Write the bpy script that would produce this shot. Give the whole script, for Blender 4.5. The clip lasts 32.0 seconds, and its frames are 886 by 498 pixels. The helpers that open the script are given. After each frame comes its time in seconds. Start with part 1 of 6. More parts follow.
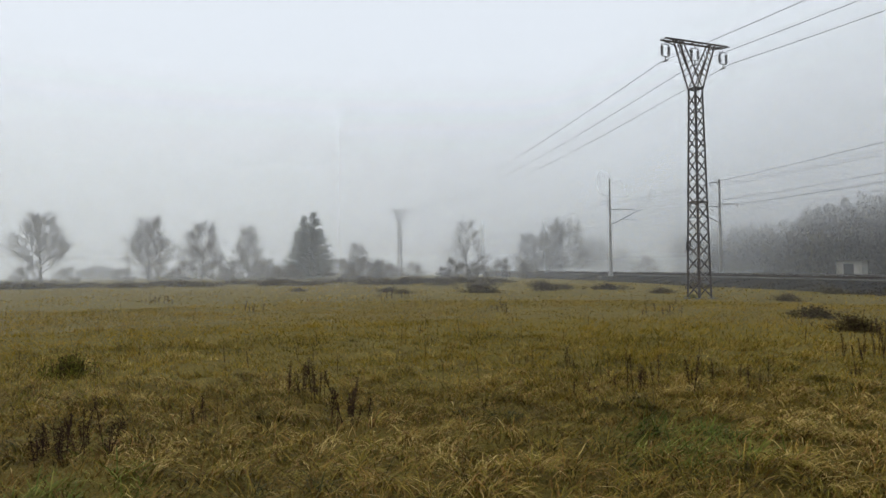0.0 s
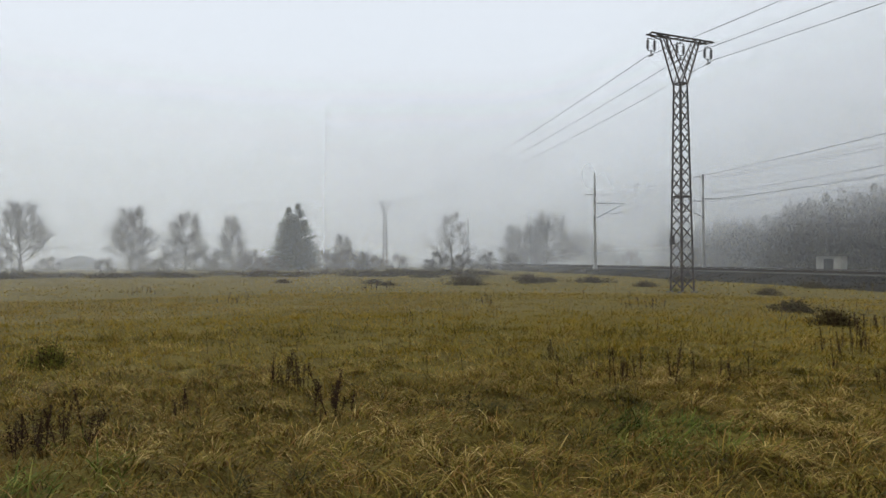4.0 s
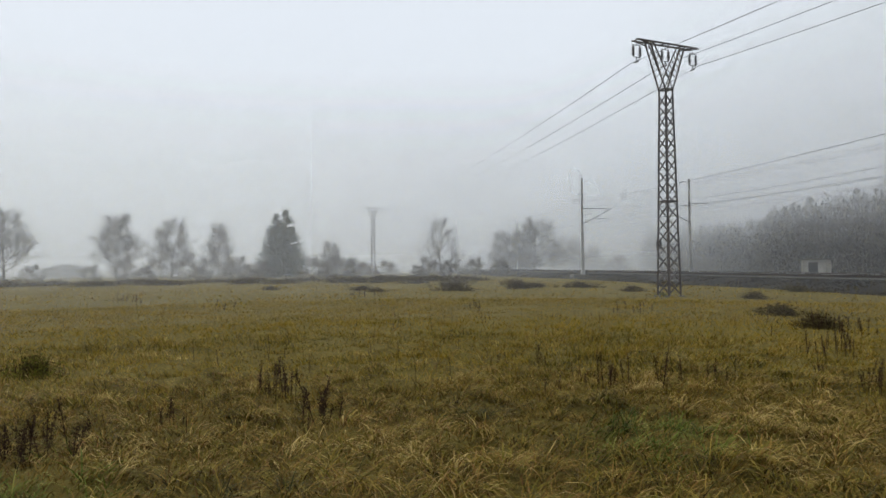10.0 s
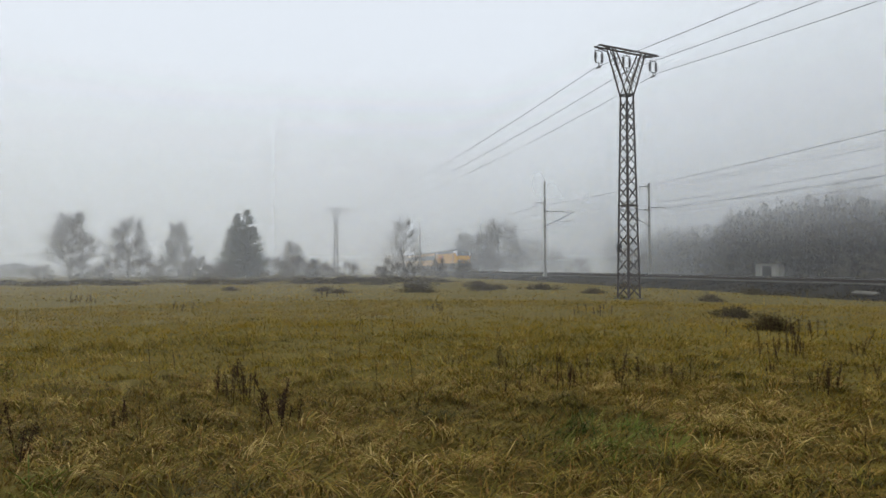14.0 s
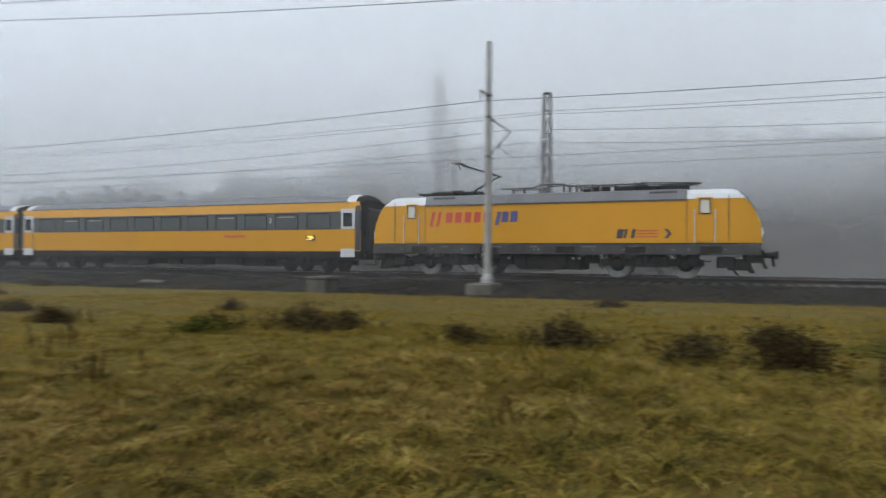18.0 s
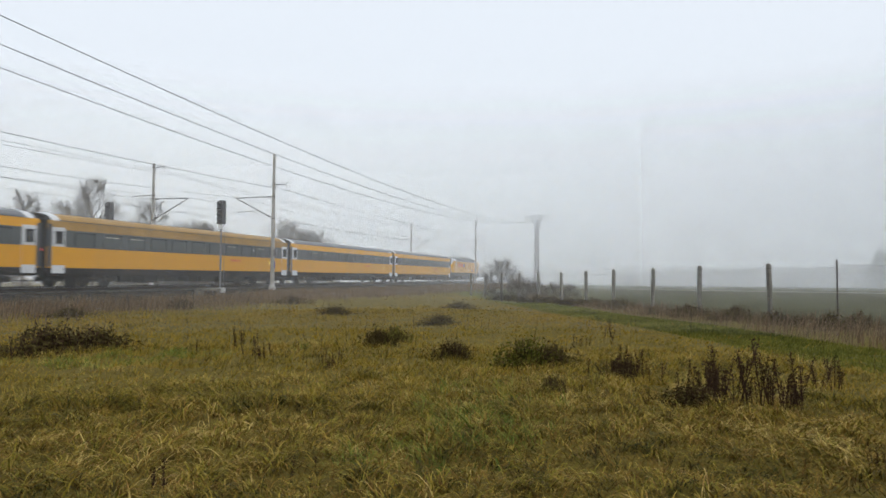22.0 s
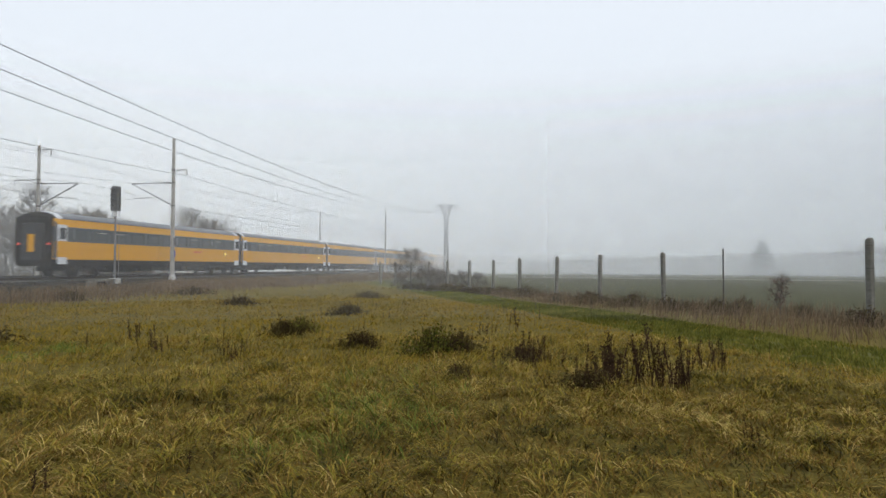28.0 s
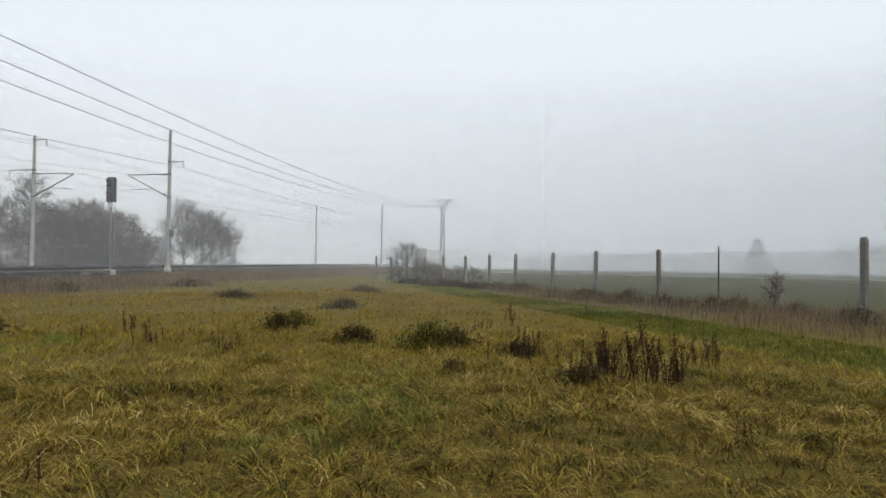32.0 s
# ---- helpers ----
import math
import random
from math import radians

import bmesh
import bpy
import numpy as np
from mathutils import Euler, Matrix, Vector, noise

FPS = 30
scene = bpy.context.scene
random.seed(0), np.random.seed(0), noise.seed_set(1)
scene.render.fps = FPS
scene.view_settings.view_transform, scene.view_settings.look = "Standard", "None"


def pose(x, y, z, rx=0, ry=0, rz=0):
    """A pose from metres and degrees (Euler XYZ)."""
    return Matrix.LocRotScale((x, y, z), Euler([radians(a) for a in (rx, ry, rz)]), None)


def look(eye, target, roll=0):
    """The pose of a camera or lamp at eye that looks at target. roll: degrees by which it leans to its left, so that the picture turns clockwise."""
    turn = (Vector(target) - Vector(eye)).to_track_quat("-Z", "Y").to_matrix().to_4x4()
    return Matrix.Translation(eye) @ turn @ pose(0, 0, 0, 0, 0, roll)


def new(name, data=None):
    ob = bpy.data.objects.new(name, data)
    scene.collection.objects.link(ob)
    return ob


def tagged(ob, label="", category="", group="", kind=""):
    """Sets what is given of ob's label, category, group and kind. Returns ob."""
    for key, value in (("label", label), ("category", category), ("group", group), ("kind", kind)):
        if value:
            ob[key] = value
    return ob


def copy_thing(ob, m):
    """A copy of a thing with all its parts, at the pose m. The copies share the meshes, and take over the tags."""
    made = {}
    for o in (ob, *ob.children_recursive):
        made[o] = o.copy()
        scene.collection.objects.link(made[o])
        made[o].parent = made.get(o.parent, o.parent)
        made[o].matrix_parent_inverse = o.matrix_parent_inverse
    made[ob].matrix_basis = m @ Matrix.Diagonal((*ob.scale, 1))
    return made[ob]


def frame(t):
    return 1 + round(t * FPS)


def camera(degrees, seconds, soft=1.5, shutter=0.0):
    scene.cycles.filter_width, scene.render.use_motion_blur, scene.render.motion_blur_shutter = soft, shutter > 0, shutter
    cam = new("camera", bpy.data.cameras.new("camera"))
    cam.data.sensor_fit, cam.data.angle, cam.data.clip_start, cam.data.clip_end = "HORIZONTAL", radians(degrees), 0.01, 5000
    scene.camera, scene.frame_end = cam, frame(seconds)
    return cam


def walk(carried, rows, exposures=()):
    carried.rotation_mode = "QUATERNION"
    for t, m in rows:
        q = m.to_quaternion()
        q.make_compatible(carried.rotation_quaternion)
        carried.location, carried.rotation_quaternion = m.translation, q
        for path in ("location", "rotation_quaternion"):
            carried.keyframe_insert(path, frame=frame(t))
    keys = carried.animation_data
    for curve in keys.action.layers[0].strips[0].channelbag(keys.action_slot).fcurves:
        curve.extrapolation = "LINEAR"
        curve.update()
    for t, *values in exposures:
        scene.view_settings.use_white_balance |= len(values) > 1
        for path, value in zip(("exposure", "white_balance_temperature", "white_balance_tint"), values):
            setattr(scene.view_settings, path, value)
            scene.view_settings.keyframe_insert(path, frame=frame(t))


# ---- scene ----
cam = camera(66.75, 32.0, soft=1.5, shutter=0.3)
SWING = 0.41   # the camera is held this far in front of the turning body
EYE = 1.68


def held(yaw, pitch, roll):
    a = radians(yaw)
    return pose(-math.sin(a) * SWING, math.cos(a) * SWING, EYE, 90 + pitch, roll, yaw)


PATH = [
    (0.0, held(82.03, 1.61, 0.53)),
    (0.5, held(81.93, 1.48, 0.43)),
    (1.0, held(81.61, 1.42, 0.54)),
    (1.5, held(81.40, 1.36, 0.59)),
    (2.0, held(81.21, 1.29, 0.56)),
    (2.5, held(81.09, 1.25, 0.36)),
    (3.0, held(81.07, 1.18, 0.46)),
    (3.5, held(80.97, 1.07, 0.27)),
    (5.5, held(80.38, 0.66, 0.22)),
    (6.0, held(80.50, 0.56, 0.28)),
    (6.5, held(80.54, 0.61, 0.46)),
    (7.0, held(80.49, 0.90, 0.45)),
    (7.5, held(80.50, 1.27, 0.60)),
    (8.0, held(80.63, 1.35, 0.68)),
    (8.5, held(80.57, 1.36, 0.69)),
    (9.0, held(80.27, 1.43, 0.52)),
    (9.5, held(80.07, 1.42, 0.64)),
    (10.0, held(79.78, 1.44, 0.51)),
    (10.5, held(79.68, 1.46, 0.16)),
    (11.0, held(79.62, 1.51, -0.04)),
    (11.5, held(79.54, 1.60, -0.11)),
    (12.0, held(79.27, 1.65, -0.32)),
    (12.5, held(78.87, 1.65, -0.45)),
    (13.0, held(78.26, 1.70, 0.03)),
    (13.5, held(77.51, 1.65, 0.10)),
    (15.5, held(71.22, 1.34, 0.73)),
    (16.0, held(67.78, 1.25, 0.69)),
    (16.5, held(63.37, 0.99, 0.45)),
    (16.6, held(61.89, 0.99, 0.66)),
    (17.0, held(53.14, 0.99, 0.48)),
    (17.3, held(45.94, 0.91, 0.28)),
    (17.5, held(41.05, 0.90, 0.38)),
    (17.8, held(29.44, 0.82, -0.19)),
    (18.0, held(21.73, 0.84, -0.43)),
    (18.3, held(6.65, 1.04, -0.46)),
    (18.5, held(-6.94, 1.12, 0.45)),
    (18.7, held(-18.05, 1.24, 0.09)),
    (18.9, held(-28.67, 1.47, 0.17)),
    (19.0, held(-33.25, 1.28, -0.54)),
    (19.5, held(-47.68, 1.81, -1.15)),
    (20.0, held(-58.20, 2.12, -0.61)),
    (20.5, held(-64.83, 2.09, -0.53)),
    (21.0, held(-67.01, 2.09, -0.45)),
    (21.5, held(-70.35, 2.22, -0.43)),
    (22.0, held(-72.85, 2.38, -0.39)),
    (22.5, held(-74.52, 2.37, -0.47)),
    (23.0, held(-75.38, 2.36, -0.17)),
    (23.5, held(-76.34, 2.30, -0.13)),
    (24.0, held(-77.32, 2.12, -0.33)),
    (24.5, held(-78.24, 2.03, -0.32)),
    (25.0, held(-78.93, 1.97, -0.43)),
    (25.5, held(-79.27, 1.87, 0.00)),
    (27.5, held(-80.16, 1.47, 0.02)),
    (28.0, held(-80.49, 1.48, -0.20)),
    (28.5, held(-80.70, 1.45, 0.03)),
    (29.0, held(-80.85, 1.42, 0.06)),
    (29.5, held(-80.91, 1.38, -0.12)),
    (30.0, held(-80.96, 1.35, -0.18)),
    (30.5, held(-80.83, 1.27, -0.38)),
    (31.0, held(-80.82, 1.17, -0.63)),
    (31.5, held(-80.78, 1.15, -0.68)),
    (32.0, held(-80.82, 1.03, -0.79)),
]
scene.cycles.transparent_max_bounces = 64
EXPOSURES = [(0.0, 0.02, 6500, 10), (13.5, 0.02, 6500, 10), (16.0, 0.0, 6500, 10), (17.0, -0.02, 6380, 10), (18.0, 0.08, 6200, 10), (18.6, 0.11, 6200, 10), (20.0, 0.1, 6420, 10), (23.0, 0.11, 6470, 10), (32.0, 0.12, 6500, 10)]
walk(cam, PATH, EXPOSURES)

# ---- light: an even overcast sky seen through fog ----
world = bpy.data.worlds.new("overcast")
scene.world = world
world.use_nodes = True
wn, wl = world.node_tree.nodes, world.node_tree.links
sky = wn.new("ShaderNodeTexSky")
sky.sky_type = "NISHITA"
sky.sun_disc = False
sky.sun_elevation, sky.sun_rotation = radians(46), radians(218)
sky.dust_density = 6.0
grey = wn.new("ShaderNodeHueSaturation")
grey.inputs["Saturation"].default_value = 0.25
wl.new(sky.outputs[0], grey.inputs["Color"])
cloud = wn.new("ShaderNodeMixRGB")
cloud.inputs[0].default_value = 0.97
cloud.inputs[2].default_value = (5.6, 6.05, 6.6, 1)
wl.new(grey.outputs[0], cloud.inputs[1])
bg = wn["Background"]
bg.inputs["Strength"].default_value = 0.139
wl.new(cloud.outputs[0], bg.inputs["Color"])
sun = new("sun", bpy.data.lights.new("sun", "SUN"))
sun.data.energy, sun.data.angle, sun.data.color = 1.8, radians(60), (1.0, 0.975, 0.94)
sun.matrix_basis = look((-20, -20, 29), (0, 0, 0))


# ---- mesh helpers ----
class Geo:
    """Vertices and faces of one mesh, with a material slot for each face."""

    def __init__(self):
        self.v, self.f, self.m = [], [], []

    def add(self, verts, faces, slot=0):
        n = len(self.v)
        self.v += [tuple(p) for p in verts]
        self.f += [tuple(i + n for i in f) for f in faces]
        self.m += [slot] * len(faces)
        return self

    def box(self, c, s, slot=0, turn=None):
        x, y, z = (a / 2 for a in s)
        pts = [Vector((i * x, j * y, k * z)) for k in (-1, 1) for j in (-1, 1) for i in (-1, 1)]
        if turn is not None:
            pts = [turn @ p for p in pts]
        return self.add([p + Vector(c) for p in pts], [(0, 2, 3, 1), (4, 5, 7, 6), (0, 1, 5, 4), (2, 6, 7, 3), (0, 4, 6, 2), (1, 3, 7, 5)], slot)

    def bevel_box(self, c, s, b=0.02, slot=0):
        """A box whose upright edges and top edge are cut off by b."""
        x, y, z = (a / 2 for a in s)
        lay = []
        for zz, k in ((-z, 0), (z - b, 0), (z, b)):
            X, Y = x - k, y - k
            lay.append([(X, Y - b, zz), (X - b, Y, zz), (-X + b, Y, zz), (-X, Y - b, zz), (-X, -Y + b, zz), (-X + b, -Y, zz), (X - b, -Y, zz), (X, -Y + b, zz)])
        pts = [Vector(p) + Vector(c) for l in lay for p in l]
        fs = [(l * 8 + i, l * 8 + (i + 1) % 8, l * 8 + 8 + (i + 1) % 8, l * 8 + 8 + i) for l in range(2) for i in range(8)]
        return self.add(pts, fs + [tuple(range(16, 24)), tuple(range(7, -1, -1))], slot)

    def tube(self, p, q, r0, r1=None, n=6, slot=0, caps=True):
        p, q = Vector(p), Vector(q)
        r1 = r0 if r1 is None else r1
        d = (q - p).normalized()
        a = d.orthogonal().normalized()
        b = d.cross(a)
        ring = [(a * math.cos(2 * math.pi * i / n) + b * math.sin(2 * math.pi * i / n)) for i in range(n)]
        fs = [(i, (i + 1) % n, n + (i + 1) % n, n + i) for i in range(n)]
        if caps:
            fs += [tuple(range(n - 1, -1, -1)), tuple(range(n, 2 * n))]
        return self.add([p + u * r0 for u in ring] + [q + u * r1 for u in ring], fs, slot)

    def line(self, pts, r, n=5, slot=0):
        for a, b in zip(pts, pts[1:]):
            self.tube(a, b, r, r, n, slot, caps=False)
        return self

    def lathe(self, axis_pts, n=12, at=(0, 0, 0), turn=None, slot=0):
        """A turned body: (radius, height) pairs about z."""
        vs = []
        for r, z in axis_pts:
            for i in range(n):
                p = Vector((r * math.cos(2 * math.pi * i / n), r * math.sin(2 * math.pi * i / n), z))
                vs.append((turn @ p if turn is not None else p) + Vector(at))
        k = len(axis_pts)
        fs = [(j * n + i, j * n + (i + 1) % n, (j + 1) * n + (i + 1) % n, (j + 1) * n + i) for j in range(k - 1) for i in range(n)]
        fs += [tuple(range(n - 1, -1, -1)), tuple(range((k - 1) * n, k * n))]
        return self.add(vs, fs, slot)

    def mesh(self, name, mats, smooth=False):
        me = bpy.data.meshes.new(name)
        me.from_pydata(self.v, [], self.f)
        for m in mats if isinstance(mats, (list, tuple)) else [mats]:
            me.materials.append(m)
        if any(self.m):
            me.polygons.foreach_set("material_index", self.m)
        if smooth:
            me.polygons.foreach_set("use_smooth", [True] * len(self.f))
        me.update()
        return me


def part(name, geo, mats, parent=None, label="", smooth=False, at=None):
    me = geo if isinstance(geo, bpy.types.Mesh) else geo.mesh(name, mats, smooth)
    ob = new(name, me)
    if parent is not None:
        ob.parent = parent
    if at is not None:
        ob.matrix_basis = at
    if label:
        tagged(ob, label)
    return ob


def thing(name, label, category, at=None, group="", kind=""):
    ob = new(name)
    ob.empty_display_size = 0.2
    if at is not None:
        ob.matrix_basis = at
    return tagged(ob, label, category, group, kind)


def fast_mesh(name, verts, quads, tris, mat):
    """A large mesh from arrays: quads (n,4) and tris (m,3)."""
    me = bpy.data.meshes.new(name)
    nq, nt = len(quads), len(tris)
    me.vertices.add(len(verts))
    me.vertices.foreach_set("co", np.asarray(verts, np.float32).ravel())
    loops = np.concatenate([np.asarray(quads, np.int32).ravel(), np.asarray(tris, np.int32).ravel()])
    me.loops.add(len(loops))
    me.loops.foreach_set("vertex_index", loops)
    me.polygons.add(nq + nt)
    me.polygons.foreach_set("loop_start", np.concatenate([np.arange(nq) * 4, nq * 4 + np.arange(nt) * 3]).astype(np.int32))
    me.update(calc_edges=True)
    for m in mat if isinstance(mat, (list, tuple)) else [mat]:
        me.materials.append(m)
    return me


# ---- materials ----
def material(name, c1, c2=None, rough=0.7, metal=0.0, scale=8.0, bump=0.15, detail=6.0, fine=60.0, c3=None, coords="Object", spread=0.0, stretch=(1, 1, 1)):
    """Two tones mixed by coarse noise, a third by fine noise, with fine relief."""
    m = bpy.data.materials.new(name)
    m.use_nodes = True
    nd, ln = m.node_tree.nodes, m.node_tree.links
    bs = nd["Principled BSDF"]
    bs.inputs["Roughness"].default_value, bs.inputs["Metallic"].default_value = rough, metal
    c2 = c2 or tuple(a * 0.7 for a in c1)
    tc = nd.new("ShaderNodeTexCoord")
    mp = nd.new("ShaderNodeMapping")
    mp.inputs["Scale"].default_value = stretch
    ln.new(tc.outputs[coords], mp.inputs[0])
    n1, n2 = nd.new("ShaderNodeTexNoise"), nd.new("ShaderNodeTexNoise")
    for n, s in ((n1, scale), (n2, fine)):
        n.inputs["Scale"].default_value, n.inputs["Detail"].default_value = s, detail
        ln.new(mp.outputs[0], n.inputs["Vector"])
    r1 = nd.new("ShaderNodeValToRGB")
    r1.color_ramp.elements[0].position, r1.color_ramp.elements[1].position = 0.35, 0.68
    r1.color_ramp.elements[0].color, r1.color_ramp.elements[1].color = (*c1, 1), (*c2, 1)
    ln.new(n1.outputs["Fac"], r1.inputs[0])
    mix = nd.new("ShaderNodeMixRGB")
    r2 = nd.new("ShaderNodeValToRGB")
    r2.color_ramp.elements[0].position, r2.color_ramp.elements[1].position = 0.5, 0.75
    r2.color_ramp.elements[0].color, r2.color_ramp.elements[1].color = (0, 0, 0, 1), (0.6, 0.6, 0.6, 1)
    ln.new(n2.outputs["Fac"], r2.inputs[0])
    ln.new(r2.outputs[0], mix.inputs[0])
    ln.new(r1.outputs[0], mix.inputs[1])
    mix.inputs[2].default_value = (*(c3 or tuple(a * 0.6 for a in c1)), 1)
    out = mix.outputs[0]
    if spread:
        oi = nd.new("ShaderNodeObjectInfo")
        hv = nd.new("ShaderNodeHueSaturation")
        mr = nd.new("ShaderNodeMapRange")
        mr.inputs["To Min"].default_value, mr.inputs["To Max"].default_value = 1 - spread, 1 + spread
        ln.new(oi.outputs["Random"], mr.inputs["Value"])
        ln.new(mr.outputs[0], hv.inputs["Value"])
        ln.new(out, hv.inputs["Color"])
        out = hv.outputs[0]
    ln.new(out, bs.inputs["Base Color"])
    if bump:
        bp = nd.new("ShaderNodeBump")
        bp.inputs["Strength"].default_value, bp.inputs["Distance"].default_value = bump, 0.02
        ln.new(n2.outputs["Fac"], bp.inputs["Height"])
        ln.new(bp.outputs[0], bs.inputs["Normal"])
    return m


def glow(name, colour, strength):
    m = bpy.data.materials.new(name)
    m.use_nodes = True
    bs = m.node_tree.nodes["Principled BSDF"]
    bs.inputs["Base Color"].default_value = (*colour, 1)
    bs.inputs["Emission Color"].default_value, bs.inputs["Emission Strength"].default_value = (*colour, 1), strength
    return m


MIST_TONE = (0.955, 0.98, 1.0)


def mist(name, amount, low, high, low_share=1.0, ends=()):
    """A thin layer of droplets: lets most light through, scatters the rest both ways; thins out with height."""
    m = bpy.data.materials.new(name)
    m.use_nodes = True
    nd, ln = m.node_tree.nodes, m.node_tree.links
    nd.remove(nd["Principled BSDF"])
    out = nd["Material Output"]
    geo, sep, mr = nd.new("ShaderNodeNewGeometry"), nd.new("ShaderNodeSeparateXYZ"), nd.new("ShaderNodeMapRange")
    ln.new(geo.outputs["Position"], sep.inputs[0])
    ln.new(sep.outputs[2], mr.inputs["Value"])
    mr.interpolation_type = "SMOOTHSTEP"
    mr.inputs["From Min"].default_value, mr.inputs["From Max"].default_value = low, high
    noise_t = nd.new("ShaderNodeTexNoise")
    noise_t.inputs["Scale"].default_value, noise_t.inputs["Detail"].default_value = 0.035, 2.0
    drift = nd.new("ShaderNodeVectorMath")
    drift.inputs[1].default_value = (37.3, 491.7, 5.1)
    ln.new(geo.outputs["Position"], drift.inputs[0])
    ln.new(drift.outputs[0], noise_t.inputs["Vector"])
    wav = nd.new("ShaderNodeMapRange")
    wav.inputs["To Min"].default_value, wav.inputs["To Max"].default_value = amount * 0.75, amount * 1.25
    ln.new(noise_t.outputs["Fac"], wav.inputs["Value"])
    mr.inputs["To Min"].default_value, mr.inputs["To Max"].default_value = 1.0, 0.0
    mul = nd.new("ShaderNodeMath")
    mul.operation = "MULTIPLY"
    ln.new(mr.outputs[0], mul.inputs[0])
    ln.new(wav.outputs[0], mul.inputs[1])
    # mist thinned around the wooded slope, standing in for shade on the mist there
    wood_dist, fall = nd.new("ShaderNodeVectorMath"), nd.new("ShaderNodeMapRange")
    wood_dist.operation = "DISTANCE"
    wood_dist.inputs[1].default_value = (-48, 92, 0)
    ln.new(geo.outputs["Position"], wood_dist.inputs[0])
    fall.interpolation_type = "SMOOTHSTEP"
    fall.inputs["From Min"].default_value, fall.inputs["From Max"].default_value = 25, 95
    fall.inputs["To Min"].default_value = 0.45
    ln.new(wood_dist.outputs["Value"], fall.inputs["Value"])
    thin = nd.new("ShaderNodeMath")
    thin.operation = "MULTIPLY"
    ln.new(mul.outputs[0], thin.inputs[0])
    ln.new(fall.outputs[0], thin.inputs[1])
    # and thinner close to the ground than a few metres up
    foot, lift = nd.new("ShaderNodeMapRange"), nd.new("ShaderNodeMath")
    foot.interpolation_type = "SMOOTHSTEP"
    foot.inputs["From Min"].default_value, foot.inputs["From Max"].default_value = 0.5, 8.0
    foot.inputs["To Min"].default_value = low_share
    ln.new(sep.outputs[2], foot.inputs["Value"])
    lift.operation = "MULTIPLY"
    ln.new(thin.outputs[0], lift.inputs[0])
    ln.new(foot.outputs[0], lift.inputs[1])
    mul = lift
    for a, b in ends:
        along, cut = nd.new("ShaderNodeMapRange"), nd.new("ShaderNodeMath")
        along.interpolation_type = "SMOOTHSTEP"
        along.inputs["From Min"].default_value, along.inputs["From Max"].default_value = a, b
        ln.new(sep.outputs[0], along.inputs["Value"])
        cut.operation = "MULTIPLY"
        ln.new(mul.outputs[0], cut.inputs[0])
        ln.new(along.outputs[0], cut.inputs[1])
        mul = cut
    tr, df, tl = nd.new("ShaderNodeBsdfTransparent"), nd.new("ShaderNodeBsdfDiffuse"), nd.new("ShaderNodeBsdfTranslucent")
    for s in (df, tl):
        s.inputs["Color"].default_value = (*MIST_TONE, 1)
    a, b = nd.new("ShaderNodeMixShader"), nd.new("ShaderNodeMixShader")
    a.inputs[0].default_value = 0.5
    ln.new(df.outputs[0], a.inputs[1])
    ln.new(tl.outputs[0], a.inputs[2])
    ln.new(mul.outputs[0], b.inputs[0])
    ln.new(tr.outputs[0], b.inputs[1])
    ln.new(a.outputs[0], b.inputs[2])
    ln.new(b.outputs[0], out.inputs["Surface"])
    return m


STEEL = material("weathered_steel", (0.072, 0.066, 0.064), (0.1, 0.074, 0.06), 0.75, 0.3, 1.5, 0.2)
GALV = material("galvanised_steel", (0.2, 0.2, 0.21), (0.13, 0.125, 0.12), 0.55, 0.6, 2.0, 0.1)
CONC = material("concrete", (0.34, 0.33, 0.31), (0.24, 0.23, 0.21), 0.9, 0, 1.6, 0.35, fine=40)
CONC_DIRTY = material("stained_concrete", (0.13, 0.122, 0.105), (0.07, 0.066, 0.055), 0.9, 0, 1.2, 0.4, fine=30)
CONC_PALE = material("pale_concrete", (0.34, 0.335, 0.32), (0.24, 0.235, 0.22), 0.85, 0, 3, 0.2)
RAIL = material("rail_steel", (0.035, 0.03, 0.027), (0.06, 0.042, 0.032), 0.6, 0.6, 3, 0.2)
RAIL_TOP = material("polished_rail_head", (0.5, 0.5, 0.5), (0.4, 0.4, 0.4), 0.3, 1.0, 3, 0.02)
BALLAST = material("ballast", (0.022, 0.02, 0.015), (0.011, 0.01, 0.008), 0.95, 0, 0.7, 1.0, fine=7, c3=(0.015, 0.013, 0.011))
STONE = material("ballast_stone", (0.034, 0.03, 0.023), (0.014, 0.0125, 0.01), 0.9, 0, 3, 0.3)
YELLOW = material("yellow_paint", (0.57, 0.272, 0.003), (0.54, 0.254, 0.003), 0.35, 0, 0.7, 0.01, fine=8, c3=(0.48, 0.23, 0.005))
YELLOW.node_tree.nodes["Principled BSDF"].inputs["Specular IOR Level"].default_value = 0.3
DARK = material("dark_grey_paint", (0.042, 0.044, 0.048), (0.036, 0.038, 0.041), 0.35, 0, 1, 0.02)
ROOF = material("grey_roof_paint", (0.125, 0.13, 0.138), (0.1, 0.103, 0.11), 0.5, 0, 1, 0.05)
WHITE = material("white_paint", (0.54, 0.55, 0.56), (0.48, 0.49, 0.5), 0.35, 0, 1, 0.02, c3=(0.42, 0.42, 0.42))
UNDER = material("grimy_underframe", (0.016, 0.015, 0.0145), (0.032, 0.028, 0.025), 0.8, 0.1, 2, 0.3)
RIM = material("worn_wheel_rim", (0.25, 0.245, 0.23), (0.19, 0.185, 0.17), 0.5, 0.3, 4, 0.1)
FRAME = material("dirty_frame_paint", (0.062, 0.064, 0.063), (0.042, 0.04, 0.037), 0.6, 0, 1.3, 0.15, fine=12, c3=(0.085, 0.075, 0.06))
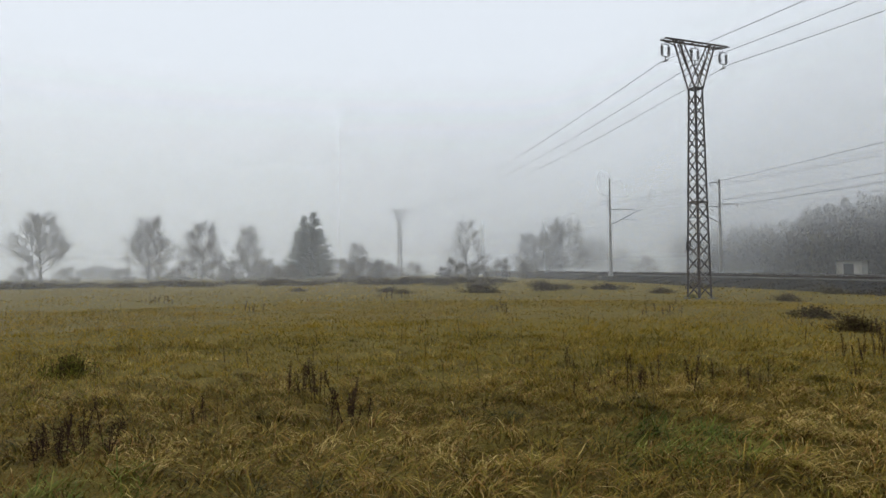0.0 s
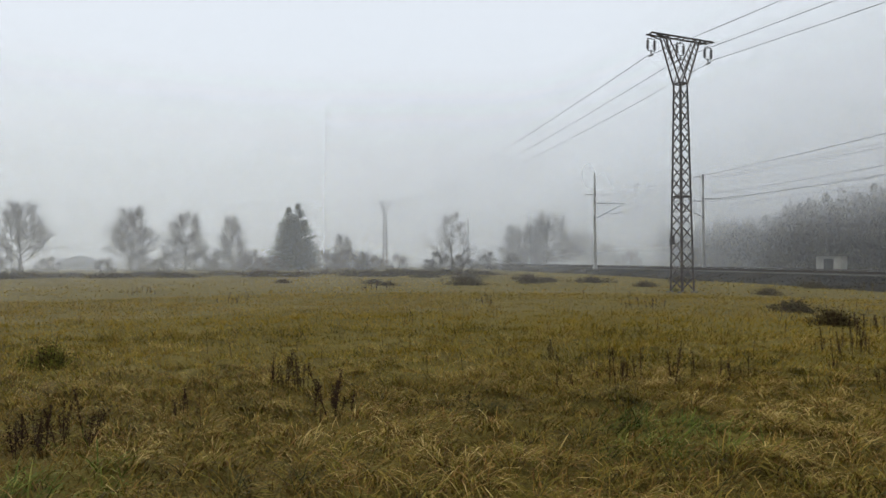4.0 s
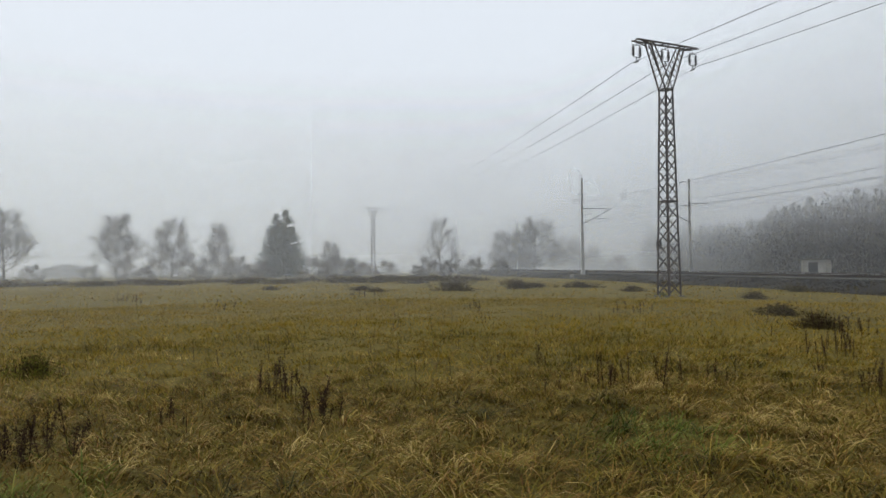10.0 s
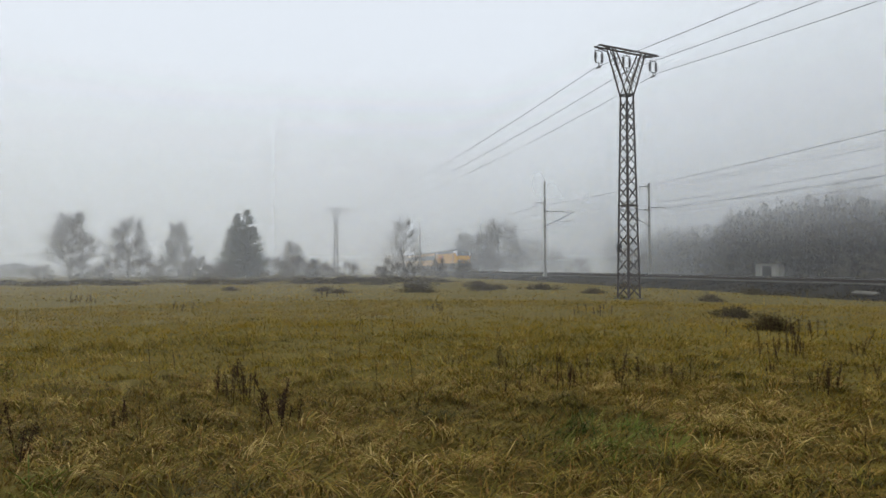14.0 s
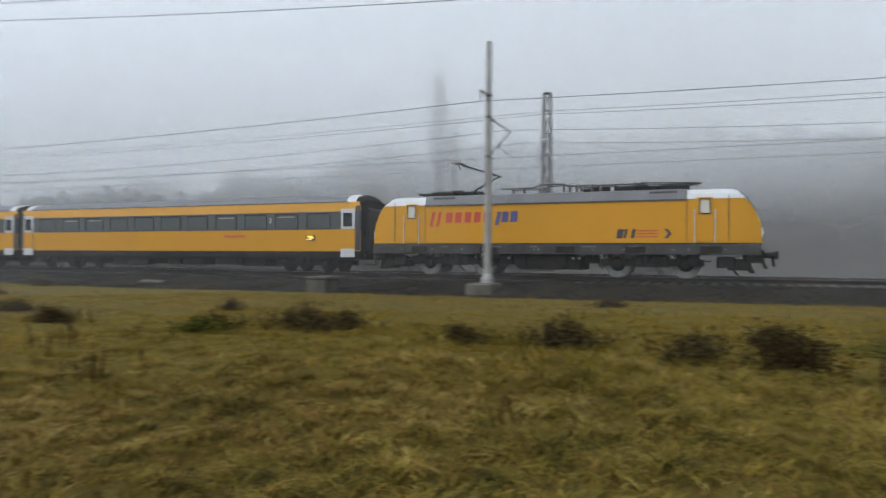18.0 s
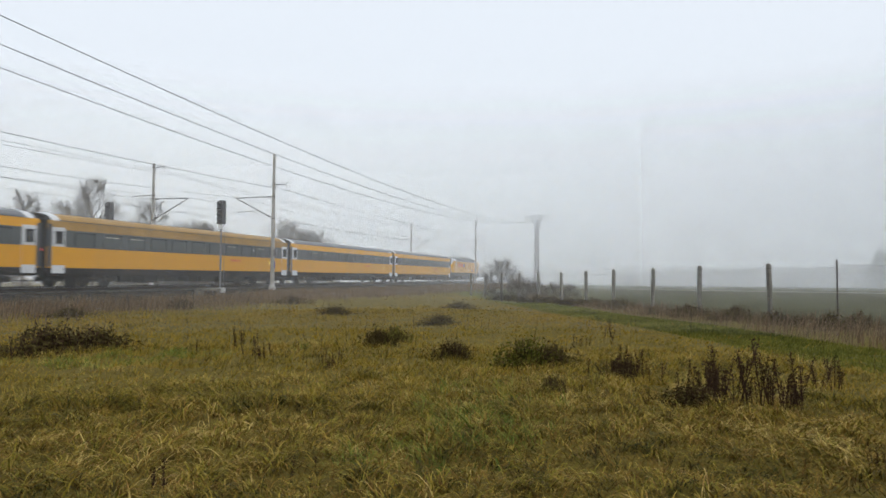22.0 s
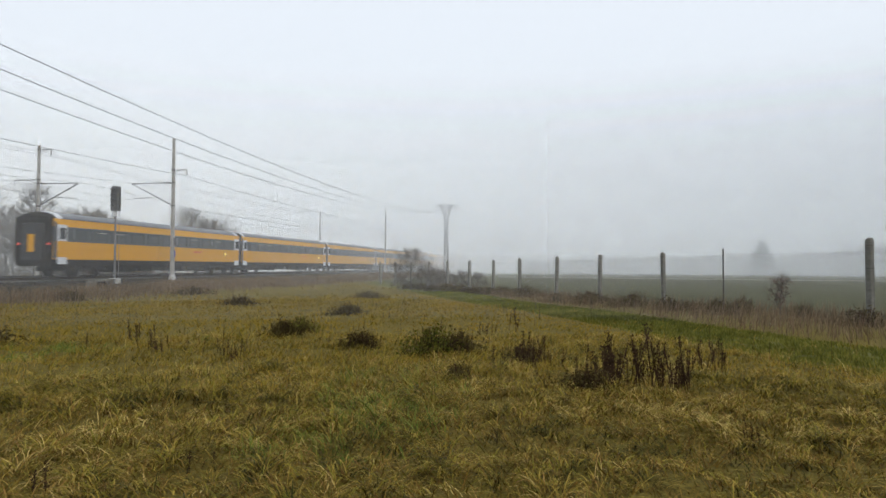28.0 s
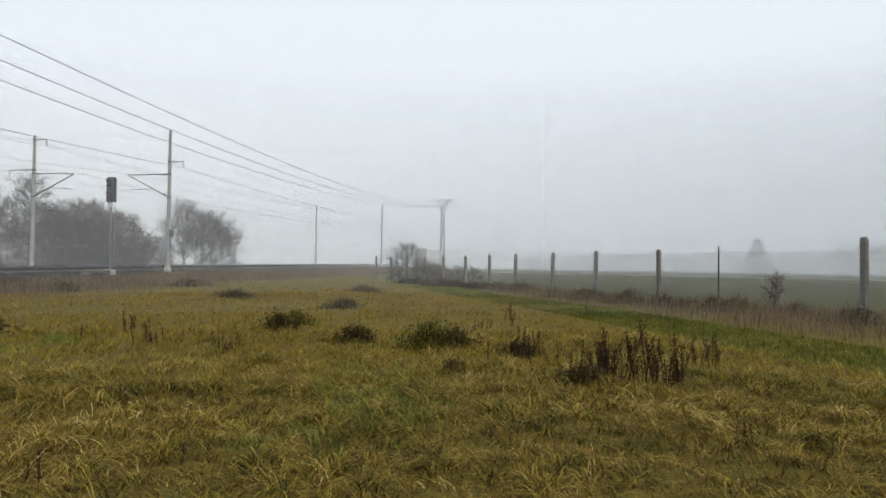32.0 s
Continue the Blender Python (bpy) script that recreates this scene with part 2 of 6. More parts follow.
RUBBER = material("black_rubber", (0.02, 0.02, 0.021), (0.03, 0.03, 0.03), 0.8, 0, 4, 0.2)
GLASS = material("tinted_glass", (0.034, 0.037, 0.042), (0.03, 0.033, 0.037), 0.22, 0, 0.5, 0.0)
# grey base colour stands in for the sky reflected in the windscreen
SCREEN = material("windscreen_glass", (0.1, 0.11, 0.12), (0.085, 0.094, 0.1), 0.12, 0, 0.5, 0.0)
# the cab panes' pale reflection is put into this base colour
PANE = material("painted_pale_glass", (0.6, 0.58, 0.48), (0.52, 0.5, 0.42), 0.15, 0, 0.8, 0.0)
RED = material("red_lettering", (0.5, 0.05, 0.03), (0.46, 0.05, 0.03), 0.4, 0, 2, 0.0)
BLUE = material("blue_lettering", (0.07, 0.07, 0.2), (0.06, 0.06, 0.18), 0.4, 0, 2, 0.0)
INK = material("dark_lettering", (0.05, 0.035, 0.05), (0.04, 0.03, 0.04), 0.4, 0, 2, 0.0)
CERAMIC = material("brown_insulator", (0.09, 0.07, 0.065), (0.06, 0.05, 0.05), 0.3, 0, 5, 0.05)
WIRE = material("wire", (0.075, 0.078, 0.082), (0.06, 0.06, 0.062), 0.6, 0.5, 1, 0.0)
SIGN = material("black_signal_paint", (0.03, 0.03, 0.032), (0.045, 0.045, 0.045), 0.6, 0, 3, 0.1)
DISPLAY = glow("amber_display", (1.0, 0.72, 0.08), 0.9)
HEADLIGHT = glow("headlight", (1.0, 0.86, 0.55), 0.7)
TAIL = glow("tail_lamp", (0.8, 0.06, 0.04), 0.35)

# dull, dusty surfaces hardly mirror the sky
for dull in (BALLAST, STONE, CONC_DIRTY, CONC, UNDER, FRAME, RAIL, STEEL):
    dull.node_tree.nodes["Principled BSDF"].inputs["Specular IOR Level"].default_value = 0.12

# ---- ground ----
RAIL_Z = 0.9
NEAR, FAR = 33.5, 37.5     # centre lines of the two tracks
STRIP_A, STRIP_D = Vector((13.8, -5.5)), Vector((17.7, 7.8)).normalized()
FENCE_A, FENCE_D = Vector((24.0, -9.9)), Vector((7.5, 5.2)).normalized()


HUMPS = [(math.cos(a) * f, math.sin(a) * f, p) for a, f, p in ((0.3, 3.7, 0.4), (1.5, 5.1, 2.1), (2.6, 6.3, 4.4), (0.9, 8.3, 1.2), (2.0, 10.1, 3.3), (3.0, 12.3, 5.6))]


def zgrid(x, y):
    """Gentle swells of the meadow, and the hummocks of its old tussocks."""
    d = np.hypot(x, y)
    w = np.clip((d - 3) / 10, 0, 1) * np.clip(1 - np.maximum(0, d - 60) / 60, 0, 1)
    z = 0.05 * w * (np.sin(x * 0.31 + 0.6) * np.cos(y * 0.27) + 0.6 * np.sin(x * 0.13 - y * 0.17))
    h = 0
    for a, b, p in HUMPS:
        h = h + np.sin(a * x + b * y + p + 0.8 * np.sin(0.9 * x - 1.1 * y + p))
    near = np.clip((d - 1.5) / 2, 0, 1) * np.clip((24 - d) / 12, 0, 1)
    return z + 0.06 * near * np.clip(h / 2.2, -0.5, 1.3)


def ground_z(x, y):
    return float(zgrid(np.float64(x), np.float64(y)))


def field_material():
    m = bpy.data.materials.new("meadow_soil")
    m.use_nodes = True
    nd, ln = m.node_tree.nodes, m.node_tree.links
    bs = nd["Principled BSDF"]
    bs.inputs["Roughness"].default_value = 0.95
    bs.inputs["Specular IOR Level"].default_value = 0.1
    g = nd.new("ShaderNodeNewGeometry")
    cols = []
    for s, a, b, lo, hi in ((0.12, (0.115, 0.088, 0.014), (0.085, 0.075, 0.012), 0.4, 0.62), (1.3, (0.04, 0.03, 0.009), (0.105, 0.08, 0.015), 0.35, 0.6), (9.0, (0.05, 0.038, 0.009), (0.12, 0.092, 0.018), 0.38, 0.62)):
        n = nd.new("ShaderNodeTexNoise")
        n.inputs["Scale"].default_value, n.inputs["Detail"].default_value = s, 5
        ln.new(g.outputs["Position"], n.inputs["Vector"])
        r = nd.new("ShaderNodeValToRGB")
        r.color_ramp.elements[0].position, r.color_ramp.elements[1].position = lo, hi
        r.color_ramp.elements[0].color, r.color_ramp.elements[1].color = (*a, 1), (*b, 1)
        ln.new(n.outputs["Fac"], r.inputs[0])
        cols.append((r, n))
    m1, m2 = nd.new("ShaderNodeMixRGB"), nd.new("ShaderNodeMixRGB")
    m1.inputs[0].default_value, m2.inputs[0].default_value = 0.45, 0.35
    ln.new(cols[0][0].outputs[0], m1.inputs[1])
    ln.new(cols[1][0].outputs[0], m1.inputs[2])
    ln.new(m1.outputs[0], m2.inputs[1])
    ln.new(cols[2][0].outputs[0], m2.inputs[2])
    # fine matted straw
    mp, n4, r4, m4 = nd.new("ShaderNodeMapping"), nd.new("ShaderNodeTexNoise"), nd.new("ShaderNodeValToRGB"), nd.new("ShaderNodeMixRGB")
    mp.inputs["Scale"].default_value = (1.0, 0.35, 1.0)
    ln.new(g.outputs["Position"], mp.inputs[0])
    ln.new(mp.outputs[0], n4.inputs["Vector"])
    n4.inputs["Scale"].default_value, n4.inputs["Detail"].default_value, n4.inputs["Distortion"].default_value = 55, 4, 1.5
    r4.color_ramp.elements[0].position, r4.color_ramp.elements[1].position = 0.4, 0.62
    r4.color_ramp.elements[0].color, r4.color_ramp.elements[1].color = (0.045, 0.034, 0.009, 1), (0.19, 0.145, 0.03, 1)
    ln.new(n4.outputs["Fac"], r4.inputs[0])
    m4.inputs[0].default_value = 0.5
    ln.new(m2.outputs[0], m4.inputs[1])
    ln.new(r4.outputs[0], m4.inputs[2])
    m2 = m4
    # the sown field beyond the fence and the mown strip before it are greener
    last = m2.outputs[0]
    for A, D, stops, tone in ((FENCE_A, FENCE_D, ((0.51, 0.0), (0.55, 1.0)), (0.058, 0.058, 0.024)), (STRIP_A, STRIP_D, ((0.41, 0.0), (0.45, 0.95), (0.55, 0.95), (0.59, 0.0)), (0.082, 0.082, 0.018))):
        dot = nd.new("ShaderNodeVectorMath")
        dot.operation = "DOT_PRODUCT"
        dot.inputs[1].default_value = (D.y, -D.x, 0)
        ln.new(g.outputs["Position"], dot.inputs[0])
        off = A.x * D.y - A.y * D.x
        mr = nd.new("ShaderNodeMapRange")
        mr.inputs["From Min"].default_value, mr.inputs["From Max"].default_value = off - 10, off + 10
        ln.new(dot.outputs["Value"], mr.inputs["Value"])
        band = nd.new("ShaderNodeValToRGB")
        ln.new(mr.outputs[0], band.inputs[0])
        e = band.color_ramp.elements
        e[0].position, e[1].position = stops[0][0], stops[-1][0]
        e[0].color, e[1].color = (stops[0][1],) * 3 + (1,), (stops[-1][1],) * 3 + (1,)
        for p, c in stops[1:-1]:
            k = e.new(p)
            k.color = (c, c, c, 1)
        m3 = nd.new("ShaderNodeMixRGB")
        m3.inputs[2].default_value = (*tone, 1)
        ln.new(band.outputs[0], m3.inputs[0])
        ln.new(last, m3.inputs[1])
        last = m3.outputs[0]
    ln.new(last, bs.inputs["Base Color"])
    bp = nd.new("ShaderNodeBump")
    bp.inputs["Strength"].default_value, bp.inputs["Distance"].default_value = 0.8, 0.08
    ln.new(cols[2][1].outputs["Fac"], bp.inputs["Height"])
    ln.new(bp.outputs[0], bs.inputs["Normal"])
    return m


def build_ground():
    radii = np.array([1.0, 2.0] + [2.2 * 1.035 ** i for i in range(76)] + [33, 40, 50, 65, 90, 130, 200, 400, 1000, 3000])
    n = 300
    a = np.arange(n) * 2 * math.pi / n
    X, Y = np.outer(radii, np.cos(a)), np.outer(radii, np.sin(a))
    vs = np.concatenate([[(0, 0, 0)], np.stack([X, Y, zgrid(X, Y)], -1).reshape(-1, 3)])
    i = np.arange(n)
    j = (i + 1) % n
    tris = np.stack([0 * i, 1 + i, 1 + j], 1)
    quads = np.concatenate([np.stack([b + i, b + n + i, b + n + j, b + j], 1) for b in 1 + n * np.arange(len(radii) - 1)])
    g = fast_mesh("ground", vs, quads, tris, field_material())
    g.polygons.foreach_set("use_smooth", [True] * len(g.polygons))
    ob = part("ground", g, None)
    return tagged(ob, "wide flat meadow of faded autumn grass and soil", "ground", kind="structure")


build_ground()


# ---- railway ----
def build_track():
    prof = [(27.6, -0.2), (28.3, -0.02), (29.3, 0.16), (30.7, 0.54), (31.3, 0.61), (35.0, 0.63), (35.5, 0.59), (36.0, 0.63), (39.8, 0.61), (40.6, 0.5), (43.0, -0.15)]
    g = Geo()
    xs = [-700 + 20 * i for i in range(30)] + [-100 + 1.0 * i for i in range(200)] + [100 + 20 * i for i in range(31)]
    rnd = random.Random(4)
    vs = [(x, y + rnd.uniform(-0.08, 0.08), z + (rnd.uniform(-0.05, 0.05) if -101 < x < 101 else 0)) for x in xs for y, z in prof]
    k = len(prof)
    fs = [(i * k + j, (i + 1) * k + j, (i + 1) * k + j + 1, i * k + j + 1) for i in range(len(xs) - 1) for j in range(k - 1)]
    g.add(vs, fs)
    bed = tagged(part("ballast_bed", g, BALLAST, smooth=True), "long grey railway embankment of crushed stone ballast", "embankment", kind="structure")
    for c, nm in ((NEAR, "near"), (FAR, "far")):
        tr = thing("railway_track", "straight railway track of rusty rails on concrete sleepers", "track", pose(0, c, 0), "double track", "structure")
        for s in (-0.7535, 0.7535):
            r = Geo()
            r.box((0, s, RAIL_Z - 0.155), (1400, 0.15, 0.014))
            r.box((0, s, RAIL_Z - 0.09), (1400, 0.018, 0.12))
            r.box((0, s, RAIL_Z - 0.02), (1400, 0.07, 0.034))
            rail = part("rail", r, RAIL, tr)
            part("rail_head", Geo().box((0, s, RAIL_Z - 0.001), (1400, 0.045, 0.005)), RAIL_TOP, rail, "polished running surface")
        sl = Geo()
        for i in range(500):
            sl.box(((i - 250) * 0.6, 0, 0.57), (0.26, 2.5, 0.16))
        tagged(part("sleeper_row", sl, CONC_DIRTY, tr), kind="stuff")
    return bed


build_track()
rs = np.random.RandomState(7)


def stones():
    """Loose ballast stones lying on the near slope."""
    n = 18000
    x = rs.uniform(-85, 85, n)
    u = rs.uniform(0, 1, n)
    y = 28.0 + u * 3.6
    z = np.interp(y, [27.6, 28.3, 29.3, 30.7, 31.3, 32], [-0.2, -0.02, 0.16, 0.54, 0.61, 0.62])
    s = rs.uniform(0.03, 0.09, n)
    oct_ = np.array([(1, 0, 0), (-1, 0, 0), (0, 1, 0), (0, -1, 0), (0, 0, 0.8), (0, 0, -0.8)])
    v = oct_[None] * s[:, None, None] * rs.uniform(0.6, 1.3, (n, 6, 3))
    a = rs.uniform(0, 6.28, n)
    c, q = np.cos(a)[:, None], np.sin(a)[:, None]
    v = np.stack([v[..., 0] * c - v[..., 1] * q, v[..., 0] * q + v[..., 1] * c, v[..., 2]], -1) + np.stack([x, y, z], 1)[:, None]
    f = np.array([(0, 2, 4), (2, 1, 4), (1, 3, 4), (3, 0, 4), (2, 0, 5), (1, 2, 5), (3, 1, 5), (0, 3, 5)])
    tri = (np.arange(n)[:, None, None] * 6 + f[None]).reshape(-1, 3)
    ob = new("loose_ballast", fast_mesh("loose_ballast", v.reshape(-1, 3), np.zeros((0, 4), int), tri, STONE))
    tagged(ob, "loose grey crushed stones on the embankment slope", "ballast", kind="stuff")


stones()


# ---- overhead power line ----
BAR = Geo().box((0, 0, 0.5), (1, 1, 1)).mesh("brace", STEEL)


def bar(name, p, q, w, parent, mesh=BAR, label=""):
    """A bar of width w from p to q, one shared mesh."""
    p, q = Vector(p), Vector(q)
    d = q - p
    m = Matrix.Translation(p) @ d.to_track_quat("Z", "Y").to_matrix().to_4x4() @ Matrix.Diagonal((w, w, d.length, 1))
    return part(name, mesh, None, parent, label, at=m)


def insulator_pair(parent, y, z):
    """Two strings of sheds hung side by side on a yoke, and the clamp that holds the wire."""
    sheds = [(0.02, 0), (0.02, -0.06)]
    for i in range(7):
        zz = -0.08 - i * 0.06
        sheds += [(0.03, zz), (0.085, zz - 0.03), (0.03, zz - 0.045)]
    sheds += [(0.02, -0.52), (0.02, -0.58)]
    frame_ = Geo()
    frame_.tube((0, y - 0.22, z - 0.1), (0, y + 0.22, z - 0.1), 0.02).tube((0, y, z), (0, y, z - 0.1), 0.025)
    part("hanger", frame_, GALV, parent)
    for s in (-0.2, 0.2):
        part("insulator", Geo().lathe(sheds[::-1], 8, (0, y + s, z - 0.1)), CERAMIC, parent, "ribbed dark insulator string", smooth=False)
    yoke = Geo()
    yoke.tube((0, y - 0.2, z - 0.66), (0, y + 0.2, z - 0.66), 0.022).tube((0, y, z - 0.66), (0, y, z - 0.86), 0.03)
    yoke.box((0, y, z - 0.88), (0.3, 0.05, 0.06))
    part("yoke", yoke, GALV, parent)


def build_pylon(name="lattice_pylon", H=12.0):
    t = thing(name, "tall rusty steel lattice pylon with a V-shaped head carrying three wires", "pylon", group="power line pylons")
    zn, w0, w1 = 9.85, 0.37, 0.21

    def half(z):
        return w0 + (w1 - w0) * z / zn

    for sx in (-1, 1):
        for sy in (-1, 1):
            bar("leg", (sx * w0, sy * w0, -0.3), (sx * w1, sy * w1, zn), 0.085, t)
    # the bracing climbs in zigzags on each face
    z, k = 0.1, 0
    while z < zn - 0.3:
        z2 = min(zn, z + 0.62 - 0.02 * k * 0.4)
        a, b = half(z), half(z2)
        s = 1 if k % 2 else -1
        for sy in (-1, 1):
            bar("brace", (s * a, sy * a, z), (-s * b, sy * b, z2), 0.048, t)
            bar("brace", (sy * a, -s * a, z), (sy * b, s * b, z2), 0.048, t)
        z, k = z2, k + 1
    for zz in (4.5, zn):
        a = half(zz) + 0.02
        for s in (-1, 1):
            bar("belt", (-a, s * a, zz), (a, s * a, zz), 0.07, t)
            bar("belt", (s * a, -a, zz), (s * a, a, zz), 0.07, t)
    # V head: two lattice limbs
    for sy in (-1, 1):
        for sx in (-1, 1):
            bar("limb", (sx * 0.21, sy * 0.21, zn - 0.1), (sx * 0.17, sy * 1.05, H - 0.05), 0.055, t)
            bar("limb", (sx * 0.21, sy * 0.02, zn + 0.55), (sx * 0.17, sy * 0.84, H - 0.05), 0.045, t)
        for i in range(6):
            f, g2 = i / 6, (i + 1) / 6
            za, zb = zn + 0.55 + f * 1.5, zn + 0.55 + g2 * 1.5
            yo, yi = 0.21 + (za - zn + 0.1) / 2.2 * 0.84, 0.02 + g2 * 0.8
            for sx in (-1, 1):
                bar("brace", (sx * 0.19, sy * yo, za), (sx * 0.18, sy * yi, zb), 0.03, t)
        bar("brace", (-0.2, sy * 0.24, zn), (-0.2, -sy * 0.05, zn + 0.6), 0.04, t)
        bar("brace", (0.2, sy * 0.24, zn), (0.2, -sy * 0.05, zn + 0.6), 0.04, t)
    # crossarm: two chords and cross bars
    for sx in (-1, 1):
        bar("crossarm", (sx * 0.17, -1.85, H), (sx * 0.17, 1.85, H), 0.065, t)
        for sy in (-1, 1):
            bar("brace", (sx * 0.17, sy * 0.95, H - 0.16), (sx * 0.17, sy * 1.6, H - 0.03), 0.045, t)
    for i in range(8):
        y = -1.75 + i * 0.5
        bar("brace", (-0.17, y, H), (0.17, y + (0.25 if i % 2 else -0.05), H), 0.04, t)
    for y in (-1.72, 0, 1.72):
        insulator_pair(t, y, H - 0.14)
    part("sign_plate", Geo().box((-0.4, -0.22, 2.45), (0.02, 0.3, 0.4)), SIGN, t, "small dark warning plate")
    for sx in (-1, 1):
        for sy in (-1, 1):
            part("footing", Geo().bevel_box((sx * w0, sy * w0, -0.1), (0.3, 0.3, 0.3), 0.03), CONC_DIRTY, t)
    return t


PYLONS = [(-32.5, 17.7), (-131.0, 9.9), (124.0, 20.2), (198.0, 15.6), (-270.0, 4.0)]
TALL = Matrix.Diagonal((1.09, 1.09, 1.09, 1))
pylon = build_pylon()
pylon.matrix_basis = pose(*PYLONS[0], 0, 0, 0, 14) @ TALL
for px, py in PYLONS[1:]:
    copy_thing(pylon, pose(px, py, 0, 0, 0, 2))
copy_thing(pylon, pose(244, 15.5, 0))


def hang(p, q, sag, n=24):
    p, q = Vector(p), Vector(q)
    return [p.lerp(q, i / n) - Vector((0, 0, sag * 4 * (i / n) * (1 - i / n))) for i in range(n + 1)]


def conductor(name, pts, r, label, group):
    ob = part(name, Geo().line(pts, r * 1.3, 5), WIRE)
    return tagged(ob, label, "wire", group)


CHAIN = sorted(PYLONS)
for a, b in zip(CHAIN, CHAIN[1:]):
    for y in (-1.72, 0, 1.72):
        conductor("power_line_wire", hang((a[0], a[1] + y * 1.09, 12.05), (b[0], b[1] + y * 1.09, 12.05), 4.2 * ((b[0] - a[0]) / 156) ** 2, 40), 0.0105, "sagging bare overhead power line wire", "power line wires")


# ---- catenary masts and wires ----
def round_mast(name, x, y, top, foot, side, block=(1.2, 1.8, 1.3), box=False):
    """A tapered concrete mast; side +1: its track lies towards +y."""
    t = thing(name, "tall tapered concrete catenary mast with steel brackets", "mast", pose(x, y, 0), "catenary masts")
    part("mast", Geo().lathe([(0.19, foot), (0.165, foot + 3), (0.11, top - 0.08), (0.125, top - 0.06), (0.125, top)], 14), CONC, t, smooth=False)
    part("base_collar", Geo().lathe([(0.3, foot - 0.25), (0.3, foot - 0.02), (0.24, foot + 0.15), (0.2, foot + 0.22)], 12), CONC_PALE, t, "weathered concrete collar")
    part("foundation", Geo().bevel_box((0, -0.5 * side, foot - 0.2 - block[2] / 2), block, 0.06), CONC_DIRTY, t, "stained concrete block")
    cant = part("cantilever", Geo().tube((0, 0, 8.3), (0, side * 3.6, 8.26), 0.04), GALV, t, "steel cantilever tube")
    part("strut", Geo().tube((0, 0, 6.45), (0, side * 3.6, 8.24), 0.045), GALV, cant)
    part("steady_arm", Geo().tube((0, side * 1.5, 7.15), (0, side * 3.5, 7.05), 0.03).tube((0, side * 1.5, 7.15), (0, side * 0.5, 8.28), 0.014), GALV, cant)
    for z0, z1 in ((8.3, 8.26), (6.45, 8.24)):
        g = Geo()
        for i in range(5):
            f = 0.07 + i * 0.02
            g.tube((0, side * 3.6 * f, z0 + (z1 - z0) * f), (0, side * 3.6 * (f + 0.012), z0 + (z1 - z0) * (f + 0.012)), 0.08, 0.05, 8)
        part("insulator", g, CERAMIC, cant)
    for reach, zz in ((-1.15, 9.3),) if side > 0 else ((-2.2, 8.6), (1.1, 11.05)):
        arm = part("feeder_bracket", Geo().tube((0, 0, zz), (0, side * reach, zz), 0.04).tube((0, 0, zz - 0.35), (0, side * reach * 0.5, zz), 0.022), STEEL, t, "dark steel side bracket")
        g = Geo()
        for i in range(5):
            g.tube((0, side * reach, zz - i * 0.1), (0, side * reach, zz - 0.07 - i * 0.1), 0.055, 0.035, 8)
        part("insulator", g, CERAMIC, arm)
        part("band", Geo().lathe([(0.15, zz - 0.05), (0.165, zz - 0.04), (0.165, zz + 0.04), (0.15, zz + 0.05)], 12), STEEL, t)
    for zz in (8.3, 6.45):
        part("band", Geo().lathe([(0.15, zz - 0.05), (0.165, zz - 0.04), (0.165, zz + 0.04), (0.15, zz + 0.05)], 12), STEEL, t)
    if box:
        part("switch_box", Geo().bevel_box((0.02, -0.27, foot + 2.9), (0.34, 0.22, 0.55), 0.02), GALV, t)
        part("number_plate", Geo().box((0, -0.2, foot + 1.9), (0.2, 0.02, 0.55)), BLUE, t, "small blue plate")
    return t


mast_d = round_mast("catenary_mast", -9.8, 30.2, 11.83, 0.78, 1)
round_mast("catenary_mast", 49.7, 30.2, 11.83, 0.7, 1, box=True)
for x in (-75.1, -150.2, -224.6, 117.7, 185.0, 266.0):
    copy_thing(mast_d, pose(x, 30.2, 0))
far_mast = round_mast("catenary_mast", 48.7, 41.5, 11.4, 0.55, -1)
for x in (-71.0, 114.8, 171.0, -140.0):
    copy_thing(far_mast, pose(x, 41.5, 0))


def lattice_mast(x, y):
    t = thing("lattice_catenary_mast", "slim steel lattice catenary mast beyond the tracks", "mast", pose(x, y, 0), "catenary masts")
    top, w = 12.2, 0.2
    for sx in (-1, 1):
        for sy in (-1, 1):
            bar("leg", (sx * w * 1.25, sy * w * 1.25, 0.4), (sx * w, sy * w, top), 0.07, t)
    n = 16
    for i in range(n):
        z, z2 = 0.8 + i * (top - 0.9) / n, 0.8 + (i + 1) * (top - 0.9) / n
        s = 1 if i % 2 else -1
        for sy in (-1, 1):
            bar("brace", (-s * w, sy * w, z), (s * w, sy * w, z2), 0.035, t)
            bar("brace", (sy * w, s * w, z), (sy * w, -s * w, z2), 0.035, t)
    part("head_plate", Geo().box((0, 0, top), (0.46, 0.46, 0.05)), STEEL, t)
    part("bracket", Geo().tube((0, -0.2, 9.3), (0, -1.3, 9.0), 0.035).tube((0, -1.3, 9.0), (0, -2.4, 7.2), 0.03).tube((0, -0.2, 7.3), (0, -1.9, 8.0), 0.03), GALV, t)
    part("foundation", Geo().bevel_box((0, 0, 0.3), (1.1, 1.1, 1.2), 0.05), CONC_DIRTY, t)


lattice_mast(-9.8, 42.2)

